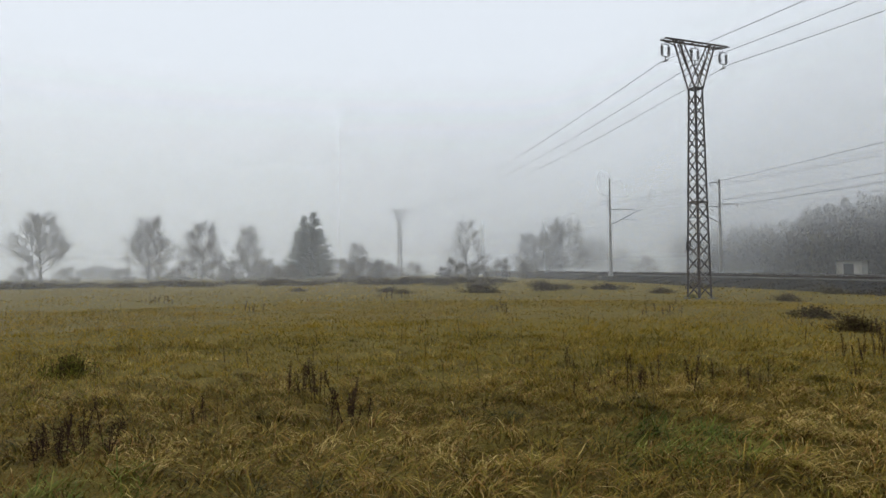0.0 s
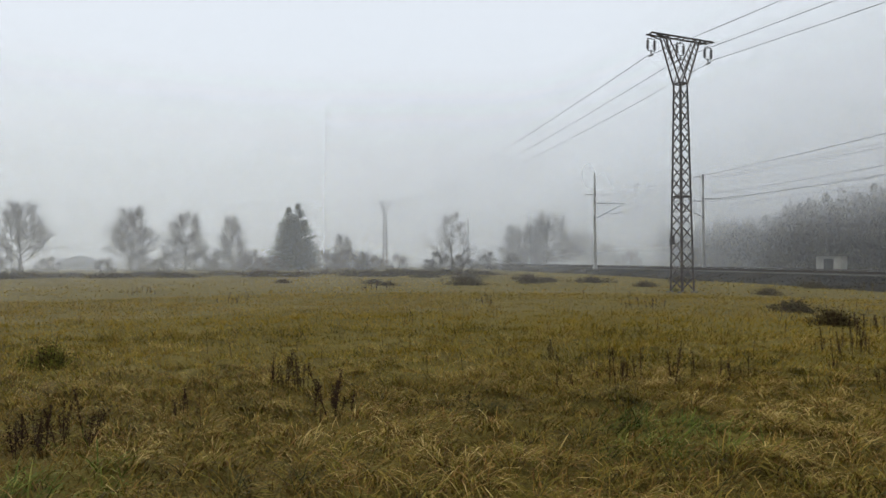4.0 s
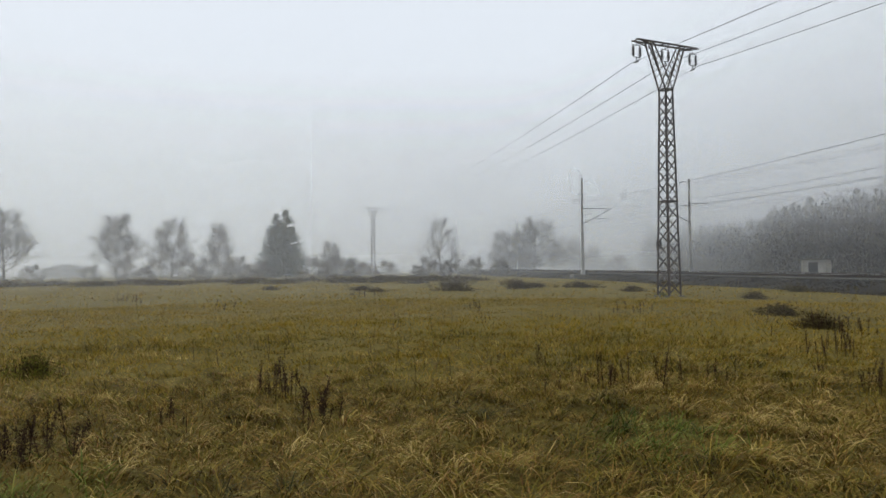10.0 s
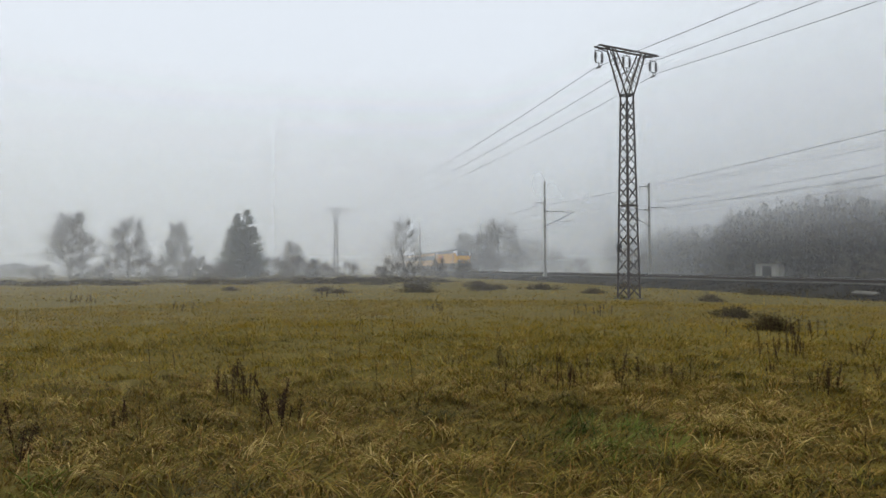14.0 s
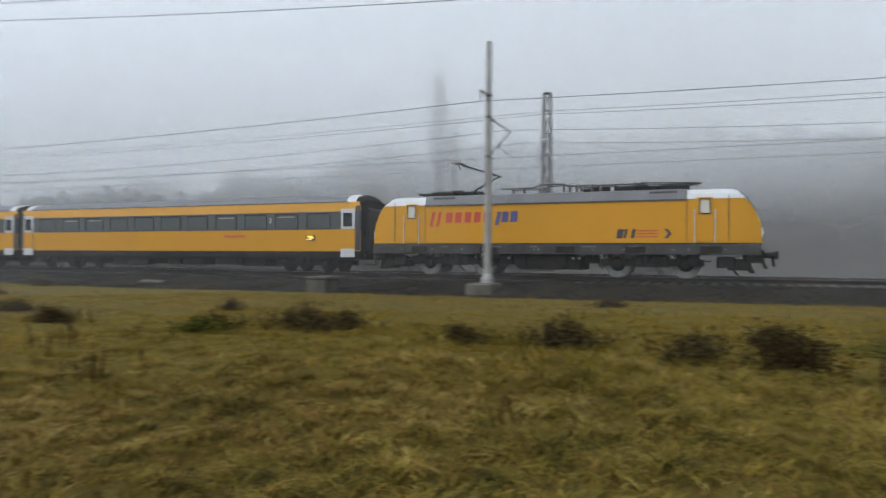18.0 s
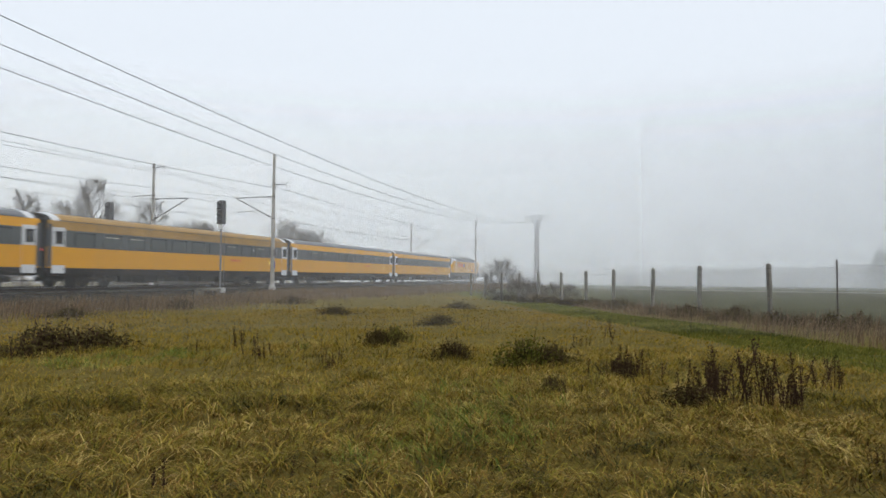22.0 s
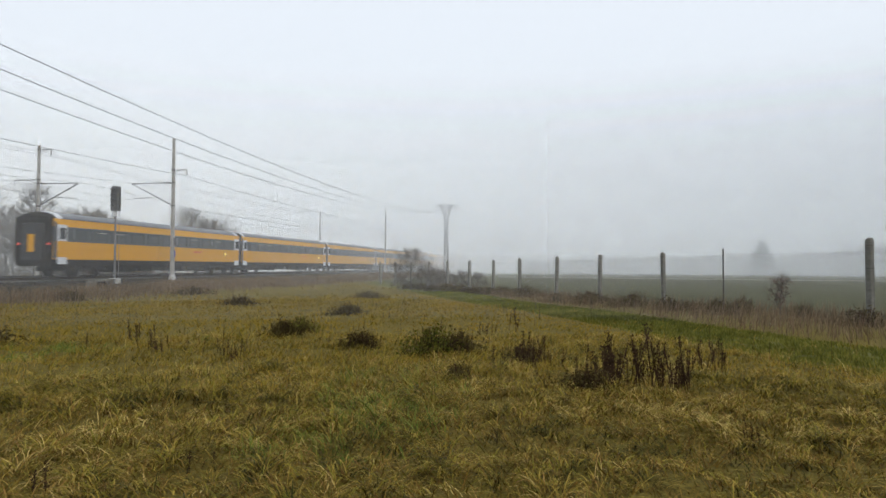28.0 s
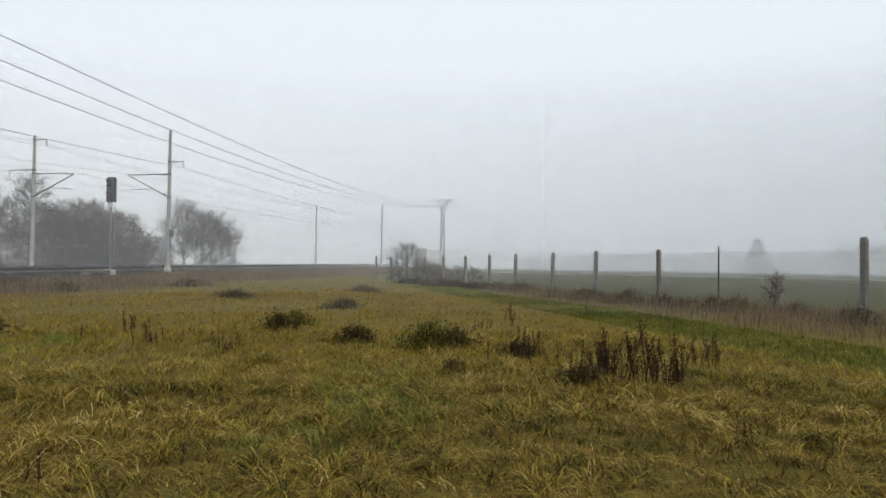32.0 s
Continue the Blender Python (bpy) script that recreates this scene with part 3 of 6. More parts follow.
MAST_X = [-224.6, -150.2, -75.1, -9.8, 49.7, 117.7, 185, 266]
for a, b in zip(MAST_X, MAST_X[1:]):
    L = b - a
    for c in (NEAR, FAR):
        conductor("contact_wire", [(a, c, 6.88), (b, c, 6.88)], 0.008, "taut copper contact wire above the rails", "catenary wires")
        msg = hang((a, c, 8.3), (b, c, 8.3), 0.9, 16)
        conductor("messenger_wire", msg, 0.009, "sagging messenger wire above the contact wire", "catenary wires")
        dr = Geo()
        for i in range(2, 15, 2):
            dr.tube(msg[i], (msg[i][0], c, 6.88), 0.004, 0.004, 4, caps=False)
        tagged(part("dropper_wires", dr, WIRE), "thin vertical dropper wires of the catenary", "wire", "catenary wires", "stuff")
    conductor("feeder_wire", hang((a, 29.05, 8.8), (b, 29.05, 8.8), 0.5, 16), 0.012, "thick feeder wire on the mast brackets", "catenary wires")
    conductor("feeder_wire", hang((a, 40.4, 10.5), (b, 40.4, 10.5), 0.5, 16), 0.01, "feeder wire on the far masts", "catenary wires")
    conductor("earth_wire", hang((a, 41.4, 10.9), (b, 41.4, 10.9), 0.4, 16), 0.009, "thin earth wire on the far masts", "catenary wires")


# ---- signals and small railway furniture ----
def build_signal(x, y, top, foot, face):
    t = thing("railway_signal", "black colour light railway signal on a slim post", "signal", pose(x, y, 0), "railway signals")
    part("post", Geo().tube((0, 0, foot), (0, 0, top - 1.5), 0.075, 0.07, 10), GALV, t, "grey steel post")
    part("base_block", Geo().bevel_box((0, 0, foot - 0.2), (0.6, 0.6, 0.55), 0.04), CONC_PALE, t)
    head = part("signal_head", Geo().bevel_box((0, 0, top - 0.85), (0.42, 0.62, 1.75), 0.09), SIGN, t, "black lamp housing with hoods")
    for i in range(4):
        zz = top - 0.3 - i * 0.37
        g = Geo()
        for k in range(8):
            a0, a1 = math.pi * k / 8, math.pi * (k + 1) / 8
            q = [(face * 0.18, 0.12 * math.cos(a), zz + 0.12 * math.sin(a)) for a in (a0, a1)] + [(face * 0.42, 0.13 * math.cos(a), zz + 0.1 * math.sin(a)) for a in (a1, a0)]
            g.add(q, [(0, 1, 2, 3)])
        part("hood", g, SIGN, head)
        part("lens", Geo().lathe([(0.1, 0), (0.1, 0.02)], 12, (face * 0.18, 0, zz), Matrix.Rotation(face * math.pi / 2, 3, "Y")), GLASS, head)
    part("ladder", Geo().tube((-face * 0.2, -0.15, foot), (-face * 0.2, -0.15, top - 1.7), 0.018).tube((-face * 0.2, 0.15, foot), (-face * 0.2, 0.15, top - 1.7), 0.018), GALV, t)
    part("plate", Geo().box((face * 0.1, 0, top - 1.95), (0.03, 0.4, 0.3)), WHITE, t, "white marker plate")
    return t


build_signal(42.9, 30.4, 7.2, 0.7, -1)
build_signal(43.9, 41.6, 7.5, 0.55, -1)


def trackside_block(x, y, s):
    t = thing("concrete_block", "squat stained concrete foundation block in the embankment", "foundation", pose(x, y, 0), "trackside blocks")
    part("block", Geo().bevel_box((0, 0, 0.2), s, 0.07), CONC_DIRTY, t)
    part("cap", Geo().bevel_box((0, 0, 0.24 + s[2] / 2), (s[0] * 1.2, s[1] * 1.1, 0.09), 0.02), CONC_DIRTY, t, "flat concrete lid")


trackside_block(-17.7, 28.6, (1.1, 1.2, 1.0))
trackside_block(40.0, 29.3, (0.9, 0.8, 0.9))
# a small culvert through the foot of the embankment
culvert = thing("culvert", "old concrete culvert mouth with a dark opening in the embankment", "culvert", pose(38.6, 28.3, 0))
part("head_wall", Geo().bevel_box((-0.85, 0, 0.15), (0.5, 0.5, 1.0), 0.05).bevel_box((0.85, 0, 0.15), (0.5, 0.5, 1.0), 0.05), CONC_DIRTY, culvert)
part("lintel", Geo().bevel_box((0, -0.05, 0.74), (2.0, 0.6, 0.16), 0.04), CONC_DIRTY, culvert, "flat stained concrete lintel")
# the opening's inner shade is put into the pipe's black colour
part("pipe_mouth", Geo().lathe([(0.5, -0.3), (0.5, 0.3), (0.42, 0.3), (0.42, -0.25)], 14, (0, 0.1, 0.2), Matrix.Rotation(math.pi / 2, 3, "X")), UNDER, culvert, "pipe mouth coloured black like a shaded opening")
slab = thing("concrete_slab", "broken grey concrete slab lying in the ballast", "slab", pose(-29.0, 29.1, 0.3, 14, 3, 20))
part("slab", Geo().bevel_box((0, 0, 0), (1.2, 0.5, 0.1), 0.03), CONC_DIRTY, slab)


# ---- the train ----
def section_loft(stations, ring, closed_ends=True):
    """Joins rings: ring(station) gives the points of one cross-section."""
    g = Geo()
    rings = [ring(s) for s in stations]
    k = len(rings[0])
    vs = [p for r in rings for p in r]
    fs = [(i * k + j, i * k + j + 1, (i + 1) * k + j + 1, (i + 1) * k + j) for i in range(len(rings) - 1) for j in range(k - 1)]
    if closed_ends:
        fs += [tuple(range(k)), tuple(range(len(vs) - 1, len(vs) - k - 1, -1))]
    return g.add(vs, fs)


def wheel_geo(r):
    turn = Matrix.Rotation(math.pi / 2, 3, "X")
    disc = Geo().lathe([(0.12, -0.09), (r * 0.88, -0.05), (r * 0.88, 0.05), (0.12, 0.09)], 20, turn=turn)
    tyre = Geo().lathe([(r * 0.84, -0.075), (r, -0.062), (r, 0.05), (r + 0.03, 0.062), (r * 0.84, 0.068)], 24, turn=turn)
    return disc, tyre


W_LOCO, W_COACH = [g.mesh("wheel", m) for g, m in zip(wheel_geo(0.625), (UNDER, RIM))], [g.mesh("wheel", m) for g, m in zip(wheel_geo(0.46), (UNDER, UNDER))]


def bogie(parent, x, base, r, meshes):
    b = part("bogie", Geo().box((0, 0, r + 0.12), (base + 1.2, 1.9, 0.22)).box((0, -1.08, r + 0.05), (base + 1.5, 0.16, 0.3)).box((0, 1.08, r + 0.05), (base + 1.5, 0.16, 0.3)), UNDER, parent, "grimy black bogie", at=pose(x, 0, 0))
    g = Geo()
    for s in (-1, 1):
        for dx in (-base / 2, base / 2):
            g.bevel_box((dx, s * 1.18, r), (0.34, 0.2, 0.3), 0.04)
            g.tube((dx - 0.3, s * 1.16, r + 0.05), (dx - 0.3, s * 1.16, r + 0.45), 0.1, 0.1, 8)
            g.tube((dx + 0.3, s * 1.16, r + 0.05), (dx + 0.3, s * 1.16, r + 0.45), 0.1, 0.1, 8)
        g.tube((-0.2, s * 1.2, r + 0.1), (-0.2, s * 1.2, r + 0.62), 0.15, 0.15, 10)
        g.tube((0.2, s * 1.2, r + 0.1), (0.2, s * 1.2, r + 0.62), 0.15, 0.15, 10)
    part("suspension", g, UNDER, b)
    for dx in (-base / 2, base / 2):
        for s in (-1, 1):
            part("wheel", meshes[0], None, b, at=pose(dx, s * 0.79, r, 0, 0, 0 if s < 0 else 180))
            part("tyre", meshes[1], None, b, "bright worn wheel rim" if r > 0.5 else "", at=pose(dx, s * 0.79, r, 0, 0, 0 if s < 0 else 180))
    return b


def build_loco():
    t = thing("electric_locomotive", "yellow electric locomotive with white cab roofs and raised pantograph", "locomotive")
    hw = 1.49
    # x, top of the shell, half width, lower edge
    half = [(6.3, 3.95, hw, 1.57), (7.7, 3.95, hw, 1.57), (8.08, 3.93, hw - 0.01, 1.57), (8.25, 3.86, hw - 0.02, 1.57), (8.43, 3.66, hw - 0.05, 1.57), (8.6, 3.36, hw - 0.09, 1.57), (8.78, 2.96, hw - 0.15, 1.57), (8.92, 2.56, hw - 0.21, 1.57), (8.99, 2.1, hw - 0.26, 1.57), (9.0, 1.57, hw - 0.28, 1.57)]
    stations = [(-x, a, b, c) for x, a, b, c in reversed(half)] + half

    def ring(s):
        x, top, w, low = s
        sh = min(3.5, top - 0.05)
        pts = [(-w, low), (-w, low + (sh - low) * 0.5), (-w + 0.01, sh), (-w + 0.12, sh + (top - sh) * 0.5), (-w + 0.45, top), (w - 0.45, top), (w - 0.12, sh + (top - sh) * 0.5), (w - 0.01, sh), (w, low + (sh - low) * 0.5), (w, low)]
        return [(x, y, z) for y, z in pts]

    body = part("body", section_loft(stations, ring), YELLOW, t, "glossy yellow body shell")
    # white roofs over the cabs, slightly proud
    for e in (-1, 1):
        st = [(e * x, a, b) for x, a, b, c in half[:7]]

        def cap(s):
            x, top, w = s
            sh = min(3.5, top - 0.05)
            d = 0.012
            return [(x + e * d, y, z + d) for y, z in ((-w - d, sh + 0.0), (-w + 0.12 - d, sh + (top - sh) * 0.5), (-w + 0.45, top), (w - 0.45, top), (w - 0.12 + d, sh + (top - sh) * 0.5), (w + d, sh + 0.0))]

        part("cab_roof", section_loft(st, cap, False), WHITE, t, "white painted cab roof")
        # dark windscreen that wraps the raked front, in two panes
        for s in (-1, 1):
            edge = [(8.1, 3.92, 0.98), (8.25, 3.86, 1.04), (8.43, 3.66, 1.12), (8.6, 3.36, 1.16), (8.78, 2.96, 1.15)]
            q = [Vector((e * (x + 0.035), s * y, z + 0.035)) for x, z, w in edge for y in (0.025, w)]
            low = [p - Vector((e * 0.03, 0, 0.03)) for p in q]
            fs = [(2 * i, 2 * i + 1, 2 * i + 3, 2 * i + 2) for i in range(4)]
            fs += [tuple(i + 10 for i in f) for f in fs] + [(2 * i + k, 2 * i + 2 + k, 2 * i + 12 + k, 2 * i + 10 + k) for i in range(4) for k in (0, 1)] + [(0, 1, 11, 10), (8, 9, 19, 18)]
            part("windscreen", Geo().add(q + low, fs), SCREEN, t, "dark raked windscreen pane", smooth=False)
            part("headlight_cluster", Geo().bevel_box((e * 8.95, s * 0.9, 1.98), (0.16, 0.4, 0.5), 0.04), DARK, t)
            part("headlight", Geo().lathe([(0.07, 0), (0.075, 0.015), (0.05, 0.02)], 12, (e * 9.025, s * 0.9, 2.05), Matrix.Rotation(e * math.pi / 2, 3, "Y")), HEADLIGHT if e > 0 else GLASS, t)
            part("side_lamp_strip", Geo().box((e * 8.93, s * 1.2, 2.02), (0.16, 0.05, 0.4), 0, Matrix.Rotation(e * s * 0.5, 3, "Z")), WHITE, t, "pale lamp surround on the nose corner")
            buf = part("buffer", Geo().tube((e * 9.0, s * 0.875, 1.05), (e * 9.4, s * 0.875, 1.05), 0.11, 0.11, 12).bevel_box((e * 9.45, s * 0.875, 1.05), (0.08, 0.5, 0.36), 0.03), UNDER, t)
        g = Geo()
        for i in range(6):
            g.box((e * 9.01, 0, 1.72 + i * 0.07), (0.03, 1.3, 0.035))
        part("front_grille", g, DARK, t)
        part("coupling", Geo().box((e * 9.2, 0, 1.0), (0.4, 0.16, 0.16)).tube((e * 9.35, 0, 1.0), (e * 9.42, 0, 0.55), 0.05), UNDER, t)
        part("buffer_beam", Geo().bevel_box((e * 8.75, 0, 1.0), (0.6, 2.5, 0.6), 0.06).bevel_box((e * 8.3, 0, 0.62), (0.7, 2.3, 0.5), 0.08), UNDER, t)
        part("snow_plough", Geo().add([(e * 8.6, -1.25, 0.75), (e * 8.6, 1.25, 0.75), (e * 8.78, 1.1, 0.25), (e * 8.78, -1.1, 0.25), (e * 8.5, -1.25, 0.75), (e * 8.5, 1.25, 0.75), (e * 8.66, 1.1, 0.25), (e * 8.66, -1.1, 0.25)], [(0, 1, 2, 3), (4, 5, 6, 7), (0, 1, 5, 4), (3, 2, 6, 7), (0, 4, 7, 3), (1, 5, 6, 2)]), UNDER, t)
        g = Geo()
        for k in range(5):
            g.tube((e * 9.0, -0.6 + k * 0.3, 0.95), (e * (9.15 + 0.04 * (k % 2)), -0.6 + k * 0.3, 0.45), 0.025, 0.025, 5)
        part("brake_hose", g, RUBBER, t)
        # cab doors on both sides with windows and grab rails
        for s in (-1, 1):
            y = s * (hw + 0.008)
            d = part("cab_door", Geo().bevel_box((e * 7.05, y, 2.6), (0.68, 0.03, 1.96), 0.01), YELLOW, t)
            part("window_frame", Geo().bevel_box((e * 7.05, y + s * 0.006, 3.18), (0.5, 0.03, 0.7), 0.05), RUBBER, d)
            part("window_pane", Geo().bevel_box((e * 7.05, y + s * 0.016, 3.18), (0.4, 0.03, 0.6), 0.05), PANE, d, "window pane with its pale reflection painted in")
            for k in (-0.42, 0.42):
                part("grab_rail", Geo().tube((e * 7.05 + k, y + s * 0.06, 1.55), (e * 7.05 + k, y + s * 0.06, 3.05), 0.022, 0.022, 6), WHITE, t, "pale upright grab rail")
            part("panel_seam", Geo().box((e * 7.95, s * (hw - 0.005), 2.65), (0.025, 0.02, 2.0)), DARK, t)
            part("panel_seam", Geo().box((e * 6.3, y, 2.6), (0.02, 0.008, 1.9)), DARK, t)
            part("step", Geo().box((e * 7.05, s * 1.4, 0.75), (0.5, 0.2, 0.05)).box((e * 7.05, s * 1.42, 1.1), (0.5, 0.16, 0.05)), UNDER, t)
    # grey roof between the cabs, in three covers
    for a, b in ((-6.3, -2.1), (-2.08, 2.08), (2.1, 6.3)):
        g = section_loft([a, b], lambda x: [(x, -1.5, 3.5), (x, -1.46, 3.62), (x, -1.33, 3.96), (x, -0.9, 4.02), (x, 0.9, 4.02), (x, 1.33, 3.96), (x, 1.46, 3.62), (x, 1.5, 3.5)])
        part("roof_cover", g, ROOF, t, "grey roof cover")
    for e in (-1, 1):
        for s in (-1, 1):
            g = Geo()
            for i in range(7):
                g.box((e * 5.3 + (i - 3) * 0.17, s * 1.37, 3.8), (0.13, 0.04, 0.2), 0, Matrix.Rotation(s * 0.34, 3, "X"))
            part("air_intake", g, UNDER, t, "dark slatted air intake")
    part("roof_gutter", Geo().box((0, -1.52, 3.49), (12.6, 0.035, 0.05)).box((0, 1.52, 3.49), (12.6, 0.035, 0.05)), DARK, t)
    # dark frame below the shell
    fr = part("frame", Geo().bevel_box((0, 0, 1.3), (17.9, 2.94, 0.5), 0.05), FRAME, t, "dark grey frame skirt")
    for s in (-1, 1):
        g = Geo()
        for i in range(5):
            g.box((-5.2 + i * 2.3 + 0.3 * (i % 2), s * 1.475, 1.4), (0.7 if i % 2 else 0.4, 0.006, 0.05))
        for x in (-7.6, -5.9, -4.3, -3.2, -0.6, -0.4, 2.2, 3.6, 5.7, 6.4, 7.9):
            g.box((x, s * 1.475, 1.27), (0.09, 0.02, 0.07))
        for x in (-6.6, -2.9, 0.9, 4.1, 7.3):
            part("access_flap", Geo().bevel_box((x, s * 1.47, 1.26), (0.9, 0.02, 0.3), 0.02), UNDER, fr)
        part("small_print", g, GALV, fr, "small pale marking bars")
    part("equipment_box", Geo().bevel_box((-6.55, 0, 0.85), (0.5, 2.5, 0.5), 0.05).bevel_box((6.55, 0, 0.85), (0.5, 2.5, 0.5), 0.05).bevel_box((-4.75, 0, 0.75), (1.5, 2.42, 0.55), 0.1).bevel_box((4.75, 0, 0.75), (1.5, 2.42, 0.55), 0.1), UNDER, t)
    tank = section_loft([-1.24, 1.24], lambda y: [(-1.75, y, 1.06), (-1.55, y, 0.42), (-1.3, y, 0.3), (0.62, y, 0.3), (0.85, y, 0.42), (0.95, y, 1.06)])
    part("transformer", tank, UNDER, t, "grimy transformer tank")
    part("equipment_box", Geo().bevel_box((-2.1, 0, 0.78), (0.55, 2.6, 0.5), 0.05).bevel_box((1.3, 0, 0.66), (0.62, 2.5, 0.7), 0.08).bevel_box((1.95, 0, 0.82), (0.4, 2.3, 0.4), 0.06), UNDER, t)
    for s in (-1, 1):
        g = Geo()
        for x in (-1.1, -0.5, 0.1, 0.5):
            g.box((x, s * 1.27, 0.66), (0.05, 0.04, 0.6))
        g.line([(-3.05, s * 1.2, 1.05), (-2.95, s * 1.28, 0.62), (-2.75, s * 1.28, 0.42), (-2.6, s * 1.2, 0.6)], 0.035)
        g.line([(2.3, s * 1.2, 1.05), (2.45, s * 1.28, 0.55), (2.6, s * 1.28, 0.4), (2.8, s * 1.2, 0.7)], 0.035)
        part("pipework", g, UNDER, t, "dark ribs and hanging cables")
        for x in (-1.9, 1.25, 1.55):
            part("gauge", Geo().lathe([(0.07, 0), (0.07, 0.03), (0.04, 0.04)], 10, (x, s * 1.3, 0.85), Matrix.Rotation(-s * math.pi / 2, 3, "X")), GALV, t, "small pale gauge")
        for x in (-7.75, -4.75, 4.75, 7.85):
            part("sand_box", Geo().bevel_box((x, s * 1.12, 0.72), (0.6, 0.3, 0.5), 0.05).tube((x + 0.2, s * 1.1, 0.5), (x + 0.42, s * 0.85, 0.14), 0.03), UNDER, t)
    for x in (-4.75, 4.75):
        bogie(t, x, 3.0, 0.625, W_LOCO)
    # roof gear
    g = Geo()
    pts = [(-2.6, -0.3, 4.35), (-0.9, -0.3, 4.35), (-0.6, -0.3, 4.5), (0.6, -0.3, 4.5), (0.8, -0.3, 4.38), (4.2, -0.3, 4.38)]
    g.line(pts, 0.035).line([(x + 0.3, 0.5, z) for x, y, z in pts], 0.03)
    for x in (-1.4, -0.6, 0.6, 1.9, 3.1, 4.2):
        g.tube((x, -0.3, 4.02), (x, -0.3, 4.4), 0.05, 0.04, 8)
    part("busbar", g, UNDER, t, "dark high-voltage roof conductors")
    for x, y, h in ((0.95, -0.6, 0.34), (1.25, -0.5, 0.42), (1.55, -0.7, 0.3), (2.0, -0.55, 0.38), (2.4, -0.6, 0.3), (-0.2, -0.6, 0.26), (-1.9, -0.5, 0.24)):
        g = Geo()
        for i in range(5):
            g.tube((x, y, 4.0 + i * h / 5), (x, y, 4.0 + (i + 0.7) * h / 5), 0.085, 0.05, 8)
        g.tube((x, y, 4.0), (x, y, 4.05 + h), 0.035, 0.035, 6)
        part("roof_insulator", g, CERAMIC, t, "ribbed dark roof insulator")
    for x, L in ((3.55, 1.0), (5.75, 1.3), (-5.7, 1.2)):
        part("spring_case", Geo().bevel_box((x, -0.55, 4.14), (L, 0.4, 0.22), 0.05).tube((x - L / 2, -0.55, 4.2), (x + L / 2 + 0.5, -0.5, 4.3), 0.045), UNDER, t, "dark pantograph drive")
    part("horn", Geo().tube((7.45, 0.3, 4.02), (7.85, 0.3, 4.02), 0.05, 0.08, 8).tube((7.5, 0.3, 3.9), (7.5, 0.3, 4.0), 0.04), UNDER, t)
    for x, up in ((-4.3, True), (5.2, False)):
        base = part("pantograph", Geo().box((x, 0, 4.2), (1.3, 1.0, 0.1)).tube((x - 0.5, 0.4, 4.0), (x - 0.5, 0.4, 4.2), 0.08, 0.08, 8).tube((x + 0.5, 0.4, 4.0), (x + 0.5, 0.4, 4.2), 0.08, 0.08, 8).tube((x - 0.5, -0.4, 4.0), (x - 0.5, -0.4, 4.2), 0.08, 0.08, 8).tube((x + 0.5, -0.4, 4.0), (x + 0.5, -0.4, 4.2), 0.08, 0.08, 8), UNDER, t, "raised pantograph" if up else "folded pantograph")
        if up:
            knee, head = (x + 1.5, 0, 5.05), (x - 0.75, 0, 5.78)
        else:
            knee, head = (x + 1.5, 0, 4.36), (x - 1.0, 0, 4.42)
        part("lower_arm", Geo().tube((x, 0, 4.25), knee, 0.055, 0.045, 6), UNDER, base)
        g = Geo()
        for s in (-0.25, 0.25):
            g.tube((knee[0], s, knee[2]), (head[0], s * 1.6, head[2]), 0.03, 0.025, 6)
        g.tube((knee[0] + 0.12, 0, knee[2] - 0.1), (head[0] + 0.2, 0, head[2] - 0.12), 0.015, 0.015, 5)
        g.tube((knee[0], -0.3, knee[2]), (knee[0], 0.3, knee[2]), 0.035)
        part("upper_arm", g, UNDER, base)
        g = Geo()
        for dx in (-0.22, 0.22):
            g.line([(head[0] + dx, -0.95, head[2] - 0.18), (head[0] + dx, -0.65, head[2] + 0.02), (head[0] + dx, 0.65, head[2] + 0.02), (head[0] + dx, 0.95, head[2] - 0.18)], 0.025)
        g.tube((head[0] - 0.22, 0, head[2]), (head[0] + 0.22, 0, head[2]), 0.03)
        part("pan_head", g, UNDER, base)
    for x, L in ((-6.0, 2.6), (4.0, 1.6), (1.9, 1.1)):
        part("folded_frame", Geo().box((x, 0.3, 4.22), (L, 0.9, 0.07)).box((x + 0.5, -0.3, 4.16), (0.8, 0.3, 0.2)), UNDER, t, "low dark roof equipment frame")
    # emblem: slanted bars in red and blue, and a small arrow emblem, as plain shapes
    for s in (-1, 1):
        y = s * (hw + 0.006)
        def mark(name, x, z, w, h, mat, slant=0.2):
            x0 = -5.3 if s < 0 else 5.3
            d = 1 if s < 0 else -1
            k = slant * h
            q = [(x0 + d * x, z), (x0 + d * (x + w), z), (x0 + d * (x + w + k), z + h), (x0 + d * (x + k), z + h)]
            pts = [(a, y, b) for a, b in q] + [(a, y - s * 0.012, b) for a, b in q]
            part(name, Geo().add(pts, [(0, 1, 2, 3), (4, 5, 6, 7), (0, 1, 5, 4), (1, 2, 6, 5), (2, 3, 7, 6), (3, 0, 4, 7)]), mat, body)
        for x in (-0.75, -0.4):
            mark("emblem_stripe", x, 2.42, 0.16, 0.75, RED, 0.22)
        for i in range(5):
            mark("emblem_block", 0.12 + i * 0.5, 2.6, 0.34, 0.52, RED, 0.1)
        mark("emblem_block", 2.72, 2.45, 0.2, 0.67, BLUE, 0.2)
        for x in (3.05, 3.5):
            mark("emblem_block", x, 2.6, 0.34, 0.52, BLUE, 0.1)
        for i, w in enumerate((0.28, 0.12, 0.16)):
            mark("emblem_block", 8.55 + i * 0.32, 1.78, w, 0.42, INK, 0.2)
